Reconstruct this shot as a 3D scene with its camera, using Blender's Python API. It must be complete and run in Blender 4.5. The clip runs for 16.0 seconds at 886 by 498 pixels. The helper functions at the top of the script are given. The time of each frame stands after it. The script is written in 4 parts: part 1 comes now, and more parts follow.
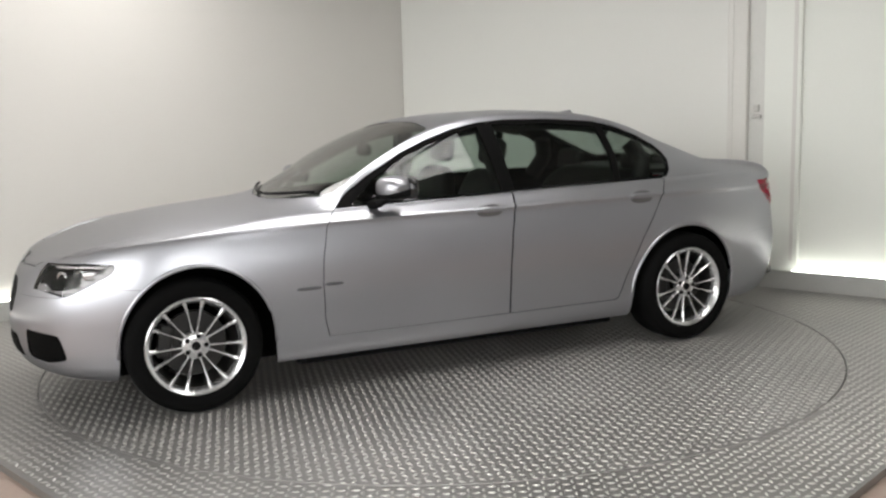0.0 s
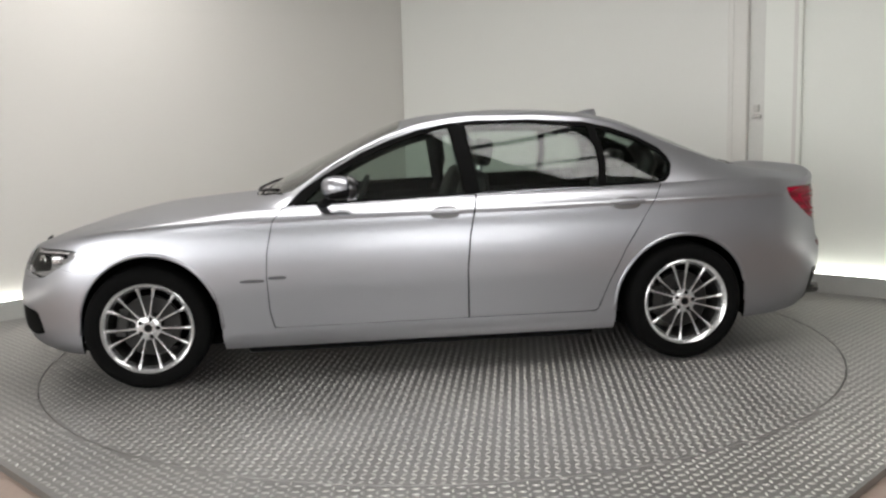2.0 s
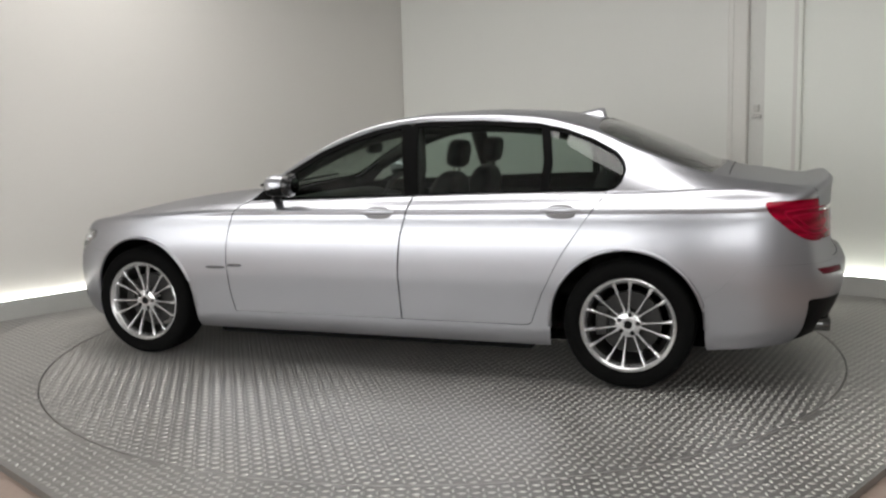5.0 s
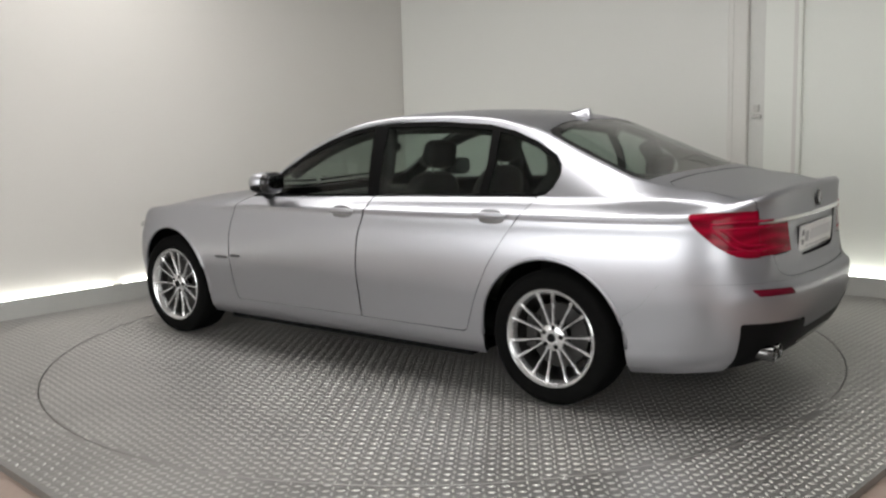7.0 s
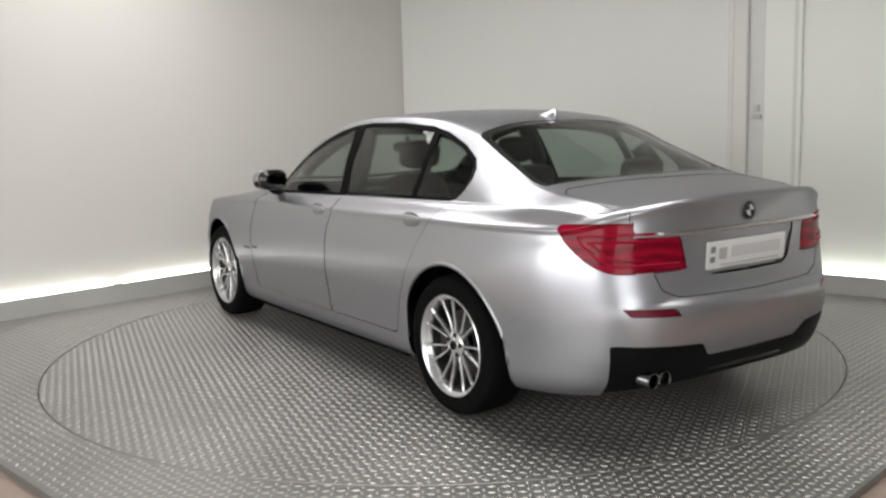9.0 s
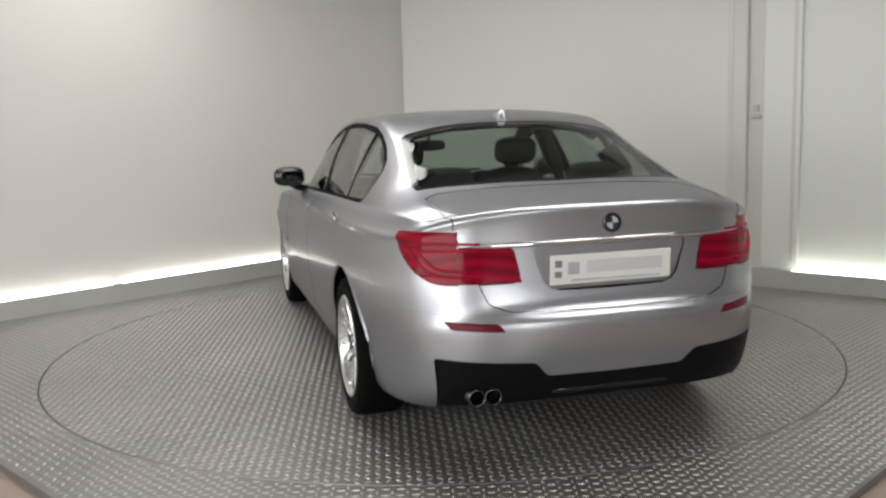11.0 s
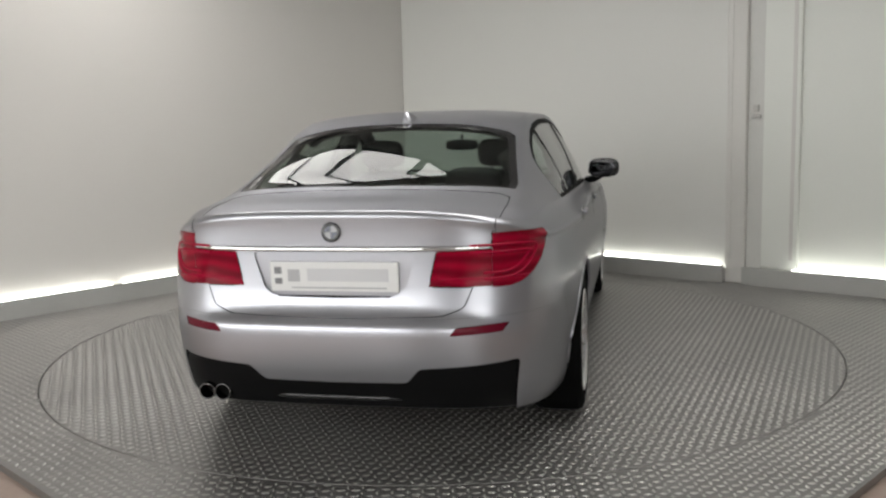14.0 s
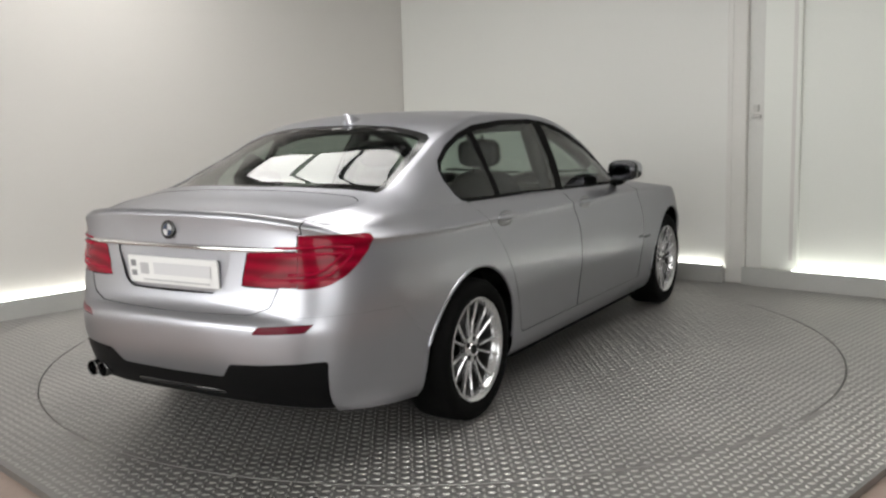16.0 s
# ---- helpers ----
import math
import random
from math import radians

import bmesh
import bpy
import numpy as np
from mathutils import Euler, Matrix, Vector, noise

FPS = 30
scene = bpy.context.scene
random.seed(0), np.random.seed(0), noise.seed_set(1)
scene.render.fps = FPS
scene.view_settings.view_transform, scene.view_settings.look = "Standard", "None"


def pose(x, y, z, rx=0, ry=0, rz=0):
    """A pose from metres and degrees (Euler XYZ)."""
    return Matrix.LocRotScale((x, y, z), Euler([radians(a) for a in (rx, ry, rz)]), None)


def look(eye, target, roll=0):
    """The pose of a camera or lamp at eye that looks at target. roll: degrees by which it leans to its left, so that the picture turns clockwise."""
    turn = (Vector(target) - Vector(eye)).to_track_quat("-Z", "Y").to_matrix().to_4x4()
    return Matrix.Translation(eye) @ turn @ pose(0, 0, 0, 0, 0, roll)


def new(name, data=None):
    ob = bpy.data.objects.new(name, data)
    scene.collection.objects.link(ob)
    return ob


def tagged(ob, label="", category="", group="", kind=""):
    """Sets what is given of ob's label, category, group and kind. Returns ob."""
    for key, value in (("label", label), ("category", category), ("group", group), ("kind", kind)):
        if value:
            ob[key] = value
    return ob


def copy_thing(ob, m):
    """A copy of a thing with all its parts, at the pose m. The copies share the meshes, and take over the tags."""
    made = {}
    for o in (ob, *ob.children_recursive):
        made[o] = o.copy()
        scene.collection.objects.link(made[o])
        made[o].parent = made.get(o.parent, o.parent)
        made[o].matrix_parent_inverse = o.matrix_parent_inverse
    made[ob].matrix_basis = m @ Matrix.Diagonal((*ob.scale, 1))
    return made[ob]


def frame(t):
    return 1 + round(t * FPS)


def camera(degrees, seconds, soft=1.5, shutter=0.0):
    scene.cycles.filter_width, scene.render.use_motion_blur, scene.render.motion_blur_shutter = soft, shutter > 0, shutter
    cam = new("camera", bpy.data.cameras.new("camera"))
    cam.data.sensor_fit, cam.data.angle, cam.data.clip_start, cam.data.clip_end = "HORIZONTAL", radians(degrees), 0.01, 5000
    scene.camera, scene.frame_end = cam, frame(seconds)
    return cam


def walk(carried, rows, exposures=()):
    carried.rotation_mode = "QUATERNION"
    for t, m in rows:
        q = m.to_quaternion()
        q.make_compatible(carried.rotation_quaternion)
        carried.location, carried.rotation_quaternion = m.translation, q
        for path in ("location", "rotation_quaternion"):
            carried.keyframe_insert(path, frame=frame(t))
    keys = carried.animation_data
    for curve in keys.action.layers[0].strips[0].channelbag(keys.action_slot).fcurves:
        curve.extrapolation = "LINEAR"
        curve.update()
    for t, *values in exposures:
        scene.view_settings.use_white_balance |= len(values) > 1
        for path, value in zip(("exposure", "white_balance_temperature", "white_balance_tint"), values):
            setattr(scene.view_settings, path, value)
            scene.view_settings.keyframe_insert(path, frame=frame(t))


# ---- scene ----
cam = camera(51.82, 16.0, soft=2.5)
EYE = Vector((0.0, -5.9335, 1.4369))
AIM = EYE + Vector((math.sin(0.004) * math.cos(0.1396), math.cos(0.004) * math.cos(0.1396), -math.sin(0.1396)))
walk(cam, [(0.0, look(EYE, AIM, -1.56)), (16.0, look(EYE, AIM, -1.56))],
     exposures=[(0.0, 0.0), (2.0, -0.15), (3.5, -0.36), (7.0, -0.28), (9.0, -0.17), (11.5, -0.32), (12.5, -0.44), (14.5, -0.46), (16.0, -0.24)])


def turn_at(t):
    """Angle of the car's nose on the turntable, in degrees."""
    return math.degrees(2.3214 - 0.1589 * (t - 8) - 0.0243 * ((t - 8) / 8) ** 2)


from mathutils.bvhtree import BVHTree
from mathutils.geometry import barycentric_transform


# ---- light ----
world = bpy.data.worlds.new("world")
scene.world = world
world.use_nodes = True
world.node_tree.nodes["Background"].inputs[0].default_value = (0.6, 0.65, 0.7, 1)
world.node_tree.nodes["Background"].inputs[1].default_value = 0.15


# ---- materials ----
def material(name, color, rough=0.5, metal=0.0, coat=0.0, grain=0.0, grain_scale=40.0, bump=0.0, bump_scale=200.0,
             emit=None, strength=0.0, alpha=1.0, transmission=0.0, ior=1.45, rough_var=0.0, spec=0.5, coat_rough=0.04, stain=0.0, stain_scale=1.5):
    m = bpy.data.materials.new(name)
    m.use_nodes = True
    nt = m.node_tree
    p = nt.nodes["Principled BSDF"]
    p.inputs["Base Color"].default_value = (*color, 1)
    p.inputs["Roughness"].default_value = rough
    p.inputs["Metallic"].default_value = metal
    p.inputs["Coat Weight"].default_value = coat
    p.inputs["Coat Roughness"].default_value = coat_rough
    p.inputs["Specular IOR Level"].default_value = spec
    p.inputs["IOR"].default_value = ior
    p.inputs["Transmission Weight"].default_value = transmission
    p.inputs["Alpha"].default_value = alpha
    if emit:
        p.inputs["Emission Color"].default_value = (*emit, 1)
        p.inputs["Emission Strength"].default_value = strength
    co = nt.nodes.new("ShaderNodeTexCoord")
    if grain or stain:
        last = None
        for amount, scale, detail in ((grain, grain_scale, 3), (stain, stain_scale, 5)):
            if not amount:
                continue
            n = nt.nodes.new("ShaderNodeTexNoise")
            n.inputs["Scale"].default_value = scale
            n.inputs["Detail"].default_value = detail
            nt.links.new(co.outputs["Object"], n.inputs["Vector"])
            r = nt.nodes.new("ShaderNodeMapRange")
            r.inputs["To Min"].default_value = 1 - amount
            r.inputs["To Max"].default_value = 1 + amount
            nt.links.new(n.outputs["Fac"], r.inputs["Value"])
            mix = nt.nodes.new("ShaderNodeVectorMath")
            mix.operation = "SCALE"
            if last is None:
                mix.inputs[0].default_value = color
            else:
                nt.links.new(last.outputs[0], mix.inputs[0])
            nt.links.new(r.outputs[0], mix.inputs["Scale"])
            last = mix
            if rough_var:
                rr = nt.nodes.new("ShaderNodeMapRange")
                rr.inputs["To Min"].default_value = max(0.02, rough - rough_var)
                rr.inputs["To Max"].default_value = min(1, rough + rough_var)
                nt.links.new(n.outputs["Fac"], rr.inputs["Value"])
                nt.links.new(rr.outputs[0], p.inputs["Roughness"])
        nt.links.new(last.outputs[0], p.inputs["Base Color"])
    if bump:
        n = nt.nodes.new("ShaderNodeTexNoise")
        n.inputs["Scale"].default_value = bump_scale
        n.inputs["Detail"].default_value = 4
        nt.links.new(co.outputs["Object"], n.inputs["Vector"])
        b = nt.nodes.new("ShaderNodeBump")
        b.inputs["Strength"].default_value = bump
        b.inputs["Distance"].default_value = 0.004
        nt.links.new(n.outputs["Fac"], b.inputs["Height"])
        nt.links.new(b.outputs[0], p.inputs["Normal"])
    return m


# one wall paint in three tones: cooler and paler copies carry the light
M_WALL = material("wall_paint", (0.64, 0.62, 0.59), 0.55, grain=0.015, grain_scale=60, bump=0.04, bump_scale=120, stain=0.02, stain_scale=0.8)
M_WALL_R = material("wall_paint_cool_light", (0.66, 0.66, 0.63), 0.5, grain=0.015, grain_scale=60, bump=0.04, bump_scale=120, stain=0.02, stain_scale=0.8)
M_WALL_FAR_LIT = material("wall_paint_far_lit", (0.73, 0.745, 0.70), 0.5, grain=0.015, grain_scale=60, bump=0.04, bump_scale=120, stain=0.02, stain_scale=0.8)
M_TRIM = material("trim_paint", (0.62, 0.61, 0.58), 0.4, grain=0.03, bump=0.05, stain=0.04)
M_PLINTH = material("plinth_paint", (0.42, 0.42, 0.40), 0.5, grain=0.05, bump=0.08, stain=0.1, stain_scale=3)
M_RECESS = material("recess_paint", (0.60, 0.60, 0.57), 0.5, grain=0.04, bump=0.06, stain=0.06, stain_scale=3)
M_CEIL = material("ceiling_paint", (0.35, 0.35, 0.34), 0.8, grain=0.03, stain=0.05)
M_STEEL = material("tread_plate_steel", (0.265, 0.26, 0.25), 0.40, metal=0.68, grain=0.10, grain_scale=25, bump=0.06, bump_scale=300, rough_var=0.10, stain=0.28, stain_scale=1.2)
M_TREAD = material("tread_bar_steel", (0.48, 0.47, 0.455), 0.42, metal=0.6, grain=0.15, grain_scale=30, rough_var=0.08, stain=0.28, stain_scale=1.2)
M_GAP = material("dark_gap", (0.012, 0.012, 0.012), 0.9)
M_BROWN = material("brown_floor", (0.34, 0.26, 0.22), 0.45, grain=0.1, bump=0.05, stain=0.12)
M_LED = material("led_strip", (0.9, 0.9, 0.9), 0.5, emit=(1.0, 1.0, 0.93), strength=9.0)
M_PANEL = material("ceiling_light_panel", (0.9, 0.9, 0.9), 0.5, emit=(1.0, 0.975, 0.945), strength=6.5)
M_DAY = material("daylight", (0.9, 0.9, 0.9), 0.5, emit=(0.97, 0.98, 0.97), strength=5.2)
M_BACKWALL = material("back_wall_paint", (0.40, 0.40, 0.41), 0.7, grain=0.03, stain=0.05)
M_BAR = material("light_frame", (0.03, 0.03, 0.03), 0.5)
M_PAINT = material("silver_paint", (0.46, 0.465, 0.50), 0.33, metal=0.92, coat=0.3, coat_rough=0.04, grain=0.03, grain_scale=700)
# metallic flakes lie flat: the paint darkens at a slant
M_PAINT.node_tree.nodes["Principled BSDF"].inputs["Specular Tint"].default_value = (0.38, 0.38, 0.38, 1)
M_BLACK = material("black_plastic", (0.005, 0.005, 0.0053), 0.45, grain=0.1, bump=0.05, spec=0.12)
M_INNER = material("black_underbody", (0.004, 0.004, 0.004), 0.9, spec=0.1)
M_RUBBER = material("tyre_rubber", (0.0045, 0.0045, 0.0045), 0.85, spec=0.08, grain=0.15, bump=0.1, bump_scale=80)
M_ALLOY = material("silver_alloy", (0.66, 0.66, 0.67), 0.25, metal=0.9, grain=0.03)
M_CHROME = material("chrome", (0.82, 0.82, 0.82), 0.07, metal=1.0)
M_DARKCHROME = material("dark_chrome", (0.16, 0.16, 0.16), 0.15, metal=1.0)
M_IRON = material("brake_disc_iron", (0.035, 0.034, 0.033), 0.45, metal=0.6, grain=0.1)
M_RED = material("red_lens", (0.25, 0.001, 0.022), 0.14, coat=0.12, coat_rough=0.04, spec=0.15)
_nt = M_RED.node_tree
_co = _nt.nodes.new("ShaderNodeTexCoord")
_wave = _nt.nodes.new("ShaderNodeTexWave")
_wave.bands_direction = "Z"
_wave.inputs["Scale"].default_value = 6.0
_wave.inputs["Distortion"].default_value = 3.0
_wave.inputs["Detail"].default_value = 1.0
_nt.links.new(_co.outputs["Object"], _wave.inputs["Vector"])
_ramp = _nt.nodes.new("ShaderNodeValToRGB")
_ramp.color_ramp.elements[0].color = (0.16, 0.0006, 0.010, 1)
_ramp.color_ramp.elements[1].color = (0.29, 0.0015, 0.020, 1)
_nt.links.new(_wave.outputs["Fac"], _ramp.inputs[0])
_nt.links.new(_ramp.outputs[0], _nt.nodes["Principled BSDF"].inputs["Base Color"])
M_RED_BRIGHT = material("bright_red_lens", (0.33, 0.003, 0.028), 0.25, spec=0.2)
M_RED_DARK = material("dark_red_lens", (0.12, 0.002, 0.014), 0.3, coat=0.08, spec=0.15)
M_PLATE = material("plate_white", (0.78, 0.78, 0.77), 0.35, grain=0.02)
M_PLATE_BAR = material("plate_bar_grey", (0.45, 0.45, 0.46), 0.5)
M_LEATHER = material("black_leather", (0.012, 0.0115, 0.011), 0.5, spec=0.25, grain=0.1, bump=0.15, bump_scale=150)
M_LAMP = material("headlamp_housing", (0.24, 0.235, 0.24), 0.33, metal=0.4)
M_GLOSS = material("gloss_black", (0.012, 0.012, 0.013), 0.12, coat=0.3)
M_LATCH = material("latch_metal", (0.50, 0.495, 0.47), 0.4, metal=0.4)
M_FRAME = material("window_frame_black", (0.004, 0.004, 0.004), 0.6, spec=0.04)
M_SMOKE = material("smoked_grey", (0.10, 0.10, 0.105), 0.3, metal=0.3)
# the body's silver, darkened to hold the shade inside the handle bowls
M_BOWL_SHADE = material("silver_paint_bowl_shade", (0.27, 0.27, 0.28), 0.34, metal=0.95, coat=0.3, grain=0.02, grain_scale=900)
M_DARKMIRROR = material("mirror_glass", (0.07, 0.07, 0.075), 0.03, metal=1.0)
M_PLATE_PALE = material("plate_bar_pale", (0.62, 0.62, 0.63), 0.45)
M_PLATE_DARK = material("plate_mark_grey", (0.22, 0.22, 0.23), 0.45)
M_BLUE = material("badge_blue", (0.02, 0.03, 0.06), 0.2, coat=0.5)


def glass(name, tint):
    m = bpy.data.materials.new(name)
    m.use_nodes = True
    nt = m.node_tree
    nt.nodes.clear()
    out = nt.nodes.new("ShaderNodeOutputMaterial")
    mix = nt.nodes.new("ShaderNodeMixShader")
    tr = nt.nodes.new("ShaderNodeBsdfTransparent")
    tr.inputs[0].default_value = (*tint, 1)
    gl = nt.nodes.new("ShaderNodeBsdfGlossy")
    gl.inputs["Roughness"].default_value = 0.02
    gl.inputs["Color"].default_value = (1, 1, 1, 1)
    fr = nt.nodes.new("ShaderNodeLayerWeight")
    fr.inputs["Blend"].default_value = 0.5
    pw = nt.nodes.new("ShaderNodeMath")
    pw.operation = "POWER"
    pw.inputs[1].default_value = 5.0
    nt.links.new(fr.outputs["Facing"], pw.inputs[0])
    sc = nt.nodes.new("ShaderNodeMath")
    sc.operation = "MULTIPLY_ADD"
    sc.inputs[1].default_value = 0.93
    sc.inputs[2].default_value = 0.04
    sc.use_clamp = True
    nt.links.new(pw.outputs[0], sc.inputs[0])
    nt.links.new(sc.outputs[0], mix.inputs[0])
    nt.links.new(tr.outputs[0], mix.inputs[1])
    nt.links.new(gl.outputs[0], mix.inputs[2])
    nt.links.new(mix.outputs[0], out.inputs[0])
    return m


M_GLASS = glass("tinted_car_glass", (0.56, 0.63, 0.59))
M_LENS = glass("headlight_lens", (0.9, 0.9, 0.9))


# ---- mesh tools ----
def link_mesh(name, bm, mat, parent=None, label="", smooth=False):
    me = bpy.data.meshes.new(name)
    bm.normal_update()
    bm.to_mesh(me)
    bm.free()
    me.materials.append(mat)
    if smooth:
        for p in me.polygons:
            p.use_smooth = True
    ob = new(name, me)
    if parent:
        ob.parent = parent
    if label:
        ob["label"] = label
    return ob


def part(name, bm, mat, parent, label="", smooth=False):
    return link_mesh(name, bm, mat, parent, label, smooth)


def add_box(bm, c, s, m=None, bevel=0.0):
    r = bmesh.ops.create_cube(bm, size=1.0, matrix=(m or Matrix()) @ Matrix.Translation(c) @ Matrix.Diagonal((*s, 1)))
    if bevel:
        es = list({e for v in r["verts"] for e in v.link_edges})
        bmesh.ops.bevel(bm, geom=es, offset=bevel, segments=2, affect="EDGES", profile=0.5)


def box_bm(c, s, m=None, bevel=0.0):
    bm = bmesh.new()
    add_box(bm, c, s, m, bevel)
    return bm


def lathe(bm, profile, n=48, axis="y"):
    """Revolve (radius, offset) points about an axis through the origin."""
    rings = []
    for i in range(n):
        a = 2 * math.pi * i / n
        row = []
        for r, o in profile:
            c, s = r * math.cos(a), r * math.sin(a)
            row.append(bm.verts.new((c, o, s) if axis == "y" else (c, s, o)))
        rings.append(row)
    for i in range(n):
        p, q = rings[i], rings[(i + 1) % n]
        for j in range(len(profile) - 1):
            bm.faces.new((p[j], q[j], q[j + 1], p[j + 1]))


def prism(bm, pts, d0, d1, put):
    """Extrude a 2D outline between two depths; put(u, v, d) gives the place."""
    a = [bm.verts.new(put(u, v, d0)) for u, v in pts]
    b = [bm.verts.new(put(u, v, d1)) for u, v in pts]
    n = len(pts)
    for i in range(n):
        bm.faces.new((a[i], a[(i + 1) % n], b[(i + 1) % n], b[i]))
    bm.faces.new(a[::-1])
    bm.faces.new(b)
    bmesh.ops.recalc_face_normals(bm, faces=bm.faces[:])


def curve_fn(pts):
    """Smooth monotone interpolation through (x, y) points."""
    pts = sorted(pts)
    xs = np.array([p[0] for p in pts], float)
    ys = np.array([p[1] for p in pts], float)
    h = np.diff(xs)
    d = np.diff(ys) / h
    m = np.zeros(len(xs))
    m[0], m[-1] = d[0], d[-1]
    for i in range(1, len(xs) - 1):
        if d[i - 1] * d[i] > 0:
            w1, w2 = 2 * h[i] + h[i - 1], h[i] + 2 * h[i - 1]
            m[i] = (w1 + w2) / (w1 / d[i - 1] + w2 / d[i])

    def f(x):
        x = min(max(x, xs[0]), xs[-1])
        i = min(int(np.searchsorted(xs, x, side="right")) - 1, len(xs) - 2)
        t = (x - xs[i]) / h[i]
        return float((2 * t**3 - 3 * t**2 + 1) * ys[i] + (t**3 - 2 * t**2 + t) * h[i] * m[i]
                     + (-2 * t**3 + 3 * t**2) * ys[i + 1] + (t**3 - t**2) * h[i] * m[i + 1])
    return f


# ---- the room ----
CORNER = Vector((-0.35, 4.20))
L_DIR = Vector((-3.08, -3.16)).normalized()
R_DIR = Vector((3.79, -3.23)).normalized()
WALL_H = 3.9
STRIP = 0.15


def wall_frame(d, inward):
    """Matrix with x along the wall from the corner, y into the room, z up."""
    return Matrix(((d.x, inward.x, 0, CORNER.x), (d.y, inward.y, 0, CORNER.y), (0, 0, 1, 0), (0, 0, 0, 1)))


L_IN = Vector((-L_DIR.y, L_DIR.x))
L_IN = L_IN if L_IN.dot(-CORNER) > 0 else -L_IN
R_IN = Vector((-R_DIR.y, R_DIR.x))
R_IN = R_IN if R_IN.dot(-CORNER) > 0 else -R_IN
ML, MR = wall_frame(L_DIR, L_IN), wall_frame(R_DIR, R_IN)
LEN = 10.5


def structure(name, bm, mat, label="", parent=None):
    return tagged(link_mesh(name, bm, mat, parent, label), label, "", "", "structure")


def plinth(name, mm, a, b):
    """A low plinth with a lip; the strip light lies in the trough behind it."""
    prof = [(-0.05, 0.0), (0.09, 0.0), (0.09, STRIP - 0.004), (0.086, STRIP), (0.066, STRIP), (0.062, STRIP - 0.004), (0.062, STRIP - 0.03), (-0.05, STRIP - 0.03)]
    bm = bmesh.new()
    prism(bm, prof, a, b, lambda u, v, d: mm @ Vector((d, u, v)))
    structure(name, bm, M_PLINTH, "grey painted plinth at the foot of the wall")


P = 3.697
Q = P + 0.533


def build_room():
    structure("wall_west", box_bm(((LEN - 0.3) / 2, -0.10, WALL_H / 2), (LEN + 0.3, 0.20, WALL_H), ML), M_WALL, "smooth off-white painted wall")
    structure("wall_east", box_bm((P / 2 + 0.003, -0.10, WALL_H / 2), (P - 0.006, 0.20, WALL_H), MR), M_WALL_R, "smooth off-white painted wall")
    # paler than the other walls: the stronger light here is in its colour
    structure("wall_east_far", box_bm(((P + LEN) / 2, -0.12, WALL_H / 2), (LEN - P, 0.16, WALL_H), MR), M_WALL_FAR_LIT, "smooth off-white wall beyond the post, its brighter greenish light put into the paint")
    plinth("baseboard_west", ML, 0.0, LEN)
    plinth("baseboard_east", MR, 0.0, P)
    plinth("baseboard_east_far", MR, P + 0.17, LEN)
    # two walls close the room behind the camera
    far_l, far_r = ML @ Vector((LEN, 0, 0)), MR @ Vector((LEN, 0, 0))
    back = far_l + (far_r - Vector((*CORNER, 0)))
    for nm, a, b in (("wall_south", far_l, back), ("wall_north", far_r, back)):
        d = (b - a)
        m = Matrix.Translation(a) @ Matrix.Rotation(math.atan2(d.y, d.x), 4, "Z")
        # each has a wide daylight window
        x0, x1, z0, z1 = (0.6, 8.0, 0.6, 3.3) if nm == "wall_south" else (6.6, 10.0, 0.8, 3.3)
        bm = bmesh.new()
        add_box(bm, (x0 / 2 - 0.1, 0, WALL_H / 2), (x0 + 0.2, 0.2, WALL_H), m)
        add_box(bm, ((x1 + d.length) / 2 + 0.1, 0, WALL_H / 2), (d.length - x1 + 0.2, 0.2, WALL_H), m)
        add_box(bm, ((x0 + x1) / 2, 0, z0 / 2), (x1 - x0, 0.2, z0), m)
        add_box(bm, ((x0 + x1) / 2, 0, (z1 + WALL_H) / 2), (x1 - x0, 0.2, WALL_H - z1), m)
        structure(nm, bm, M_BACKWALL)
        win = structure("window_1" if nm == "wall_south" else "window_2", box_bm(((x0 + x1) / 2, 0, z0 + 0.03), (x1 - x0, 0.12, 0.06), m), M_TRIM, "wide bright window behind the deck")
        part("window_head", box_bm(((x0 + x1) / 2, 0, z1 - 0.03), (x1 - x0, 0.12, 0.06), m), M_TRIM, win)
        for k in range(5):
            part("mullion", box_bm((x0 + 0.03 + (x1 - x0 - 0.06) * k / 4, 0, (z0 + z1) / 2), (0.06, 0.12, z1 - z0 - 0.12), m), M_TRIM, win)
        part("daylight_pane", box_bm(((x0 + x1) / 2, -0.08 if nm == "wall_south" else 0.08, (z0 + z1) / 2), (x1 - x0, 0.02, z1 - z0), m), M_DAY, win, "bright daylight pane")
    cx = (far_l + far_r) / 2
    ang = math.atan2(R_DIR.y, R_DIR.x)
    m = Matrix.Translation((cx.x, cx.y, 0)) @ Matrix.Rotation(ang, 4, "Z")
    structure("ceiling", box_bm((0, 0, WALL_H + 0.1), (13, 13, 0.2), m), M_CEIL)
    # post with a recess and trim beside it
    post = tagged(new("wall_post"), "white boxed post with a recessed joint and latch", "post", "", "")
    post.matrix_world = MR
    part("casing", box_bm((P + 0.085, -0.05, WALL_H / 2), (0.17, 0.17, WALL_H), None, 0.012), M_TRIM, post)
    part("edge_bead", box_bm((P + 0.145, 0.036, WALL_H / 2 + 0.1), (0.04, 0.008, WALL_H - 0.2), None, 0.003), M_TRIM, post)
    part("edge_bead", box_bm((P + 0.03, 0.036, WALL_H / 2 + 0.1), (0.035, 0.008, WALL_H - 0.2), None, 0.003), M_TRIM, post)
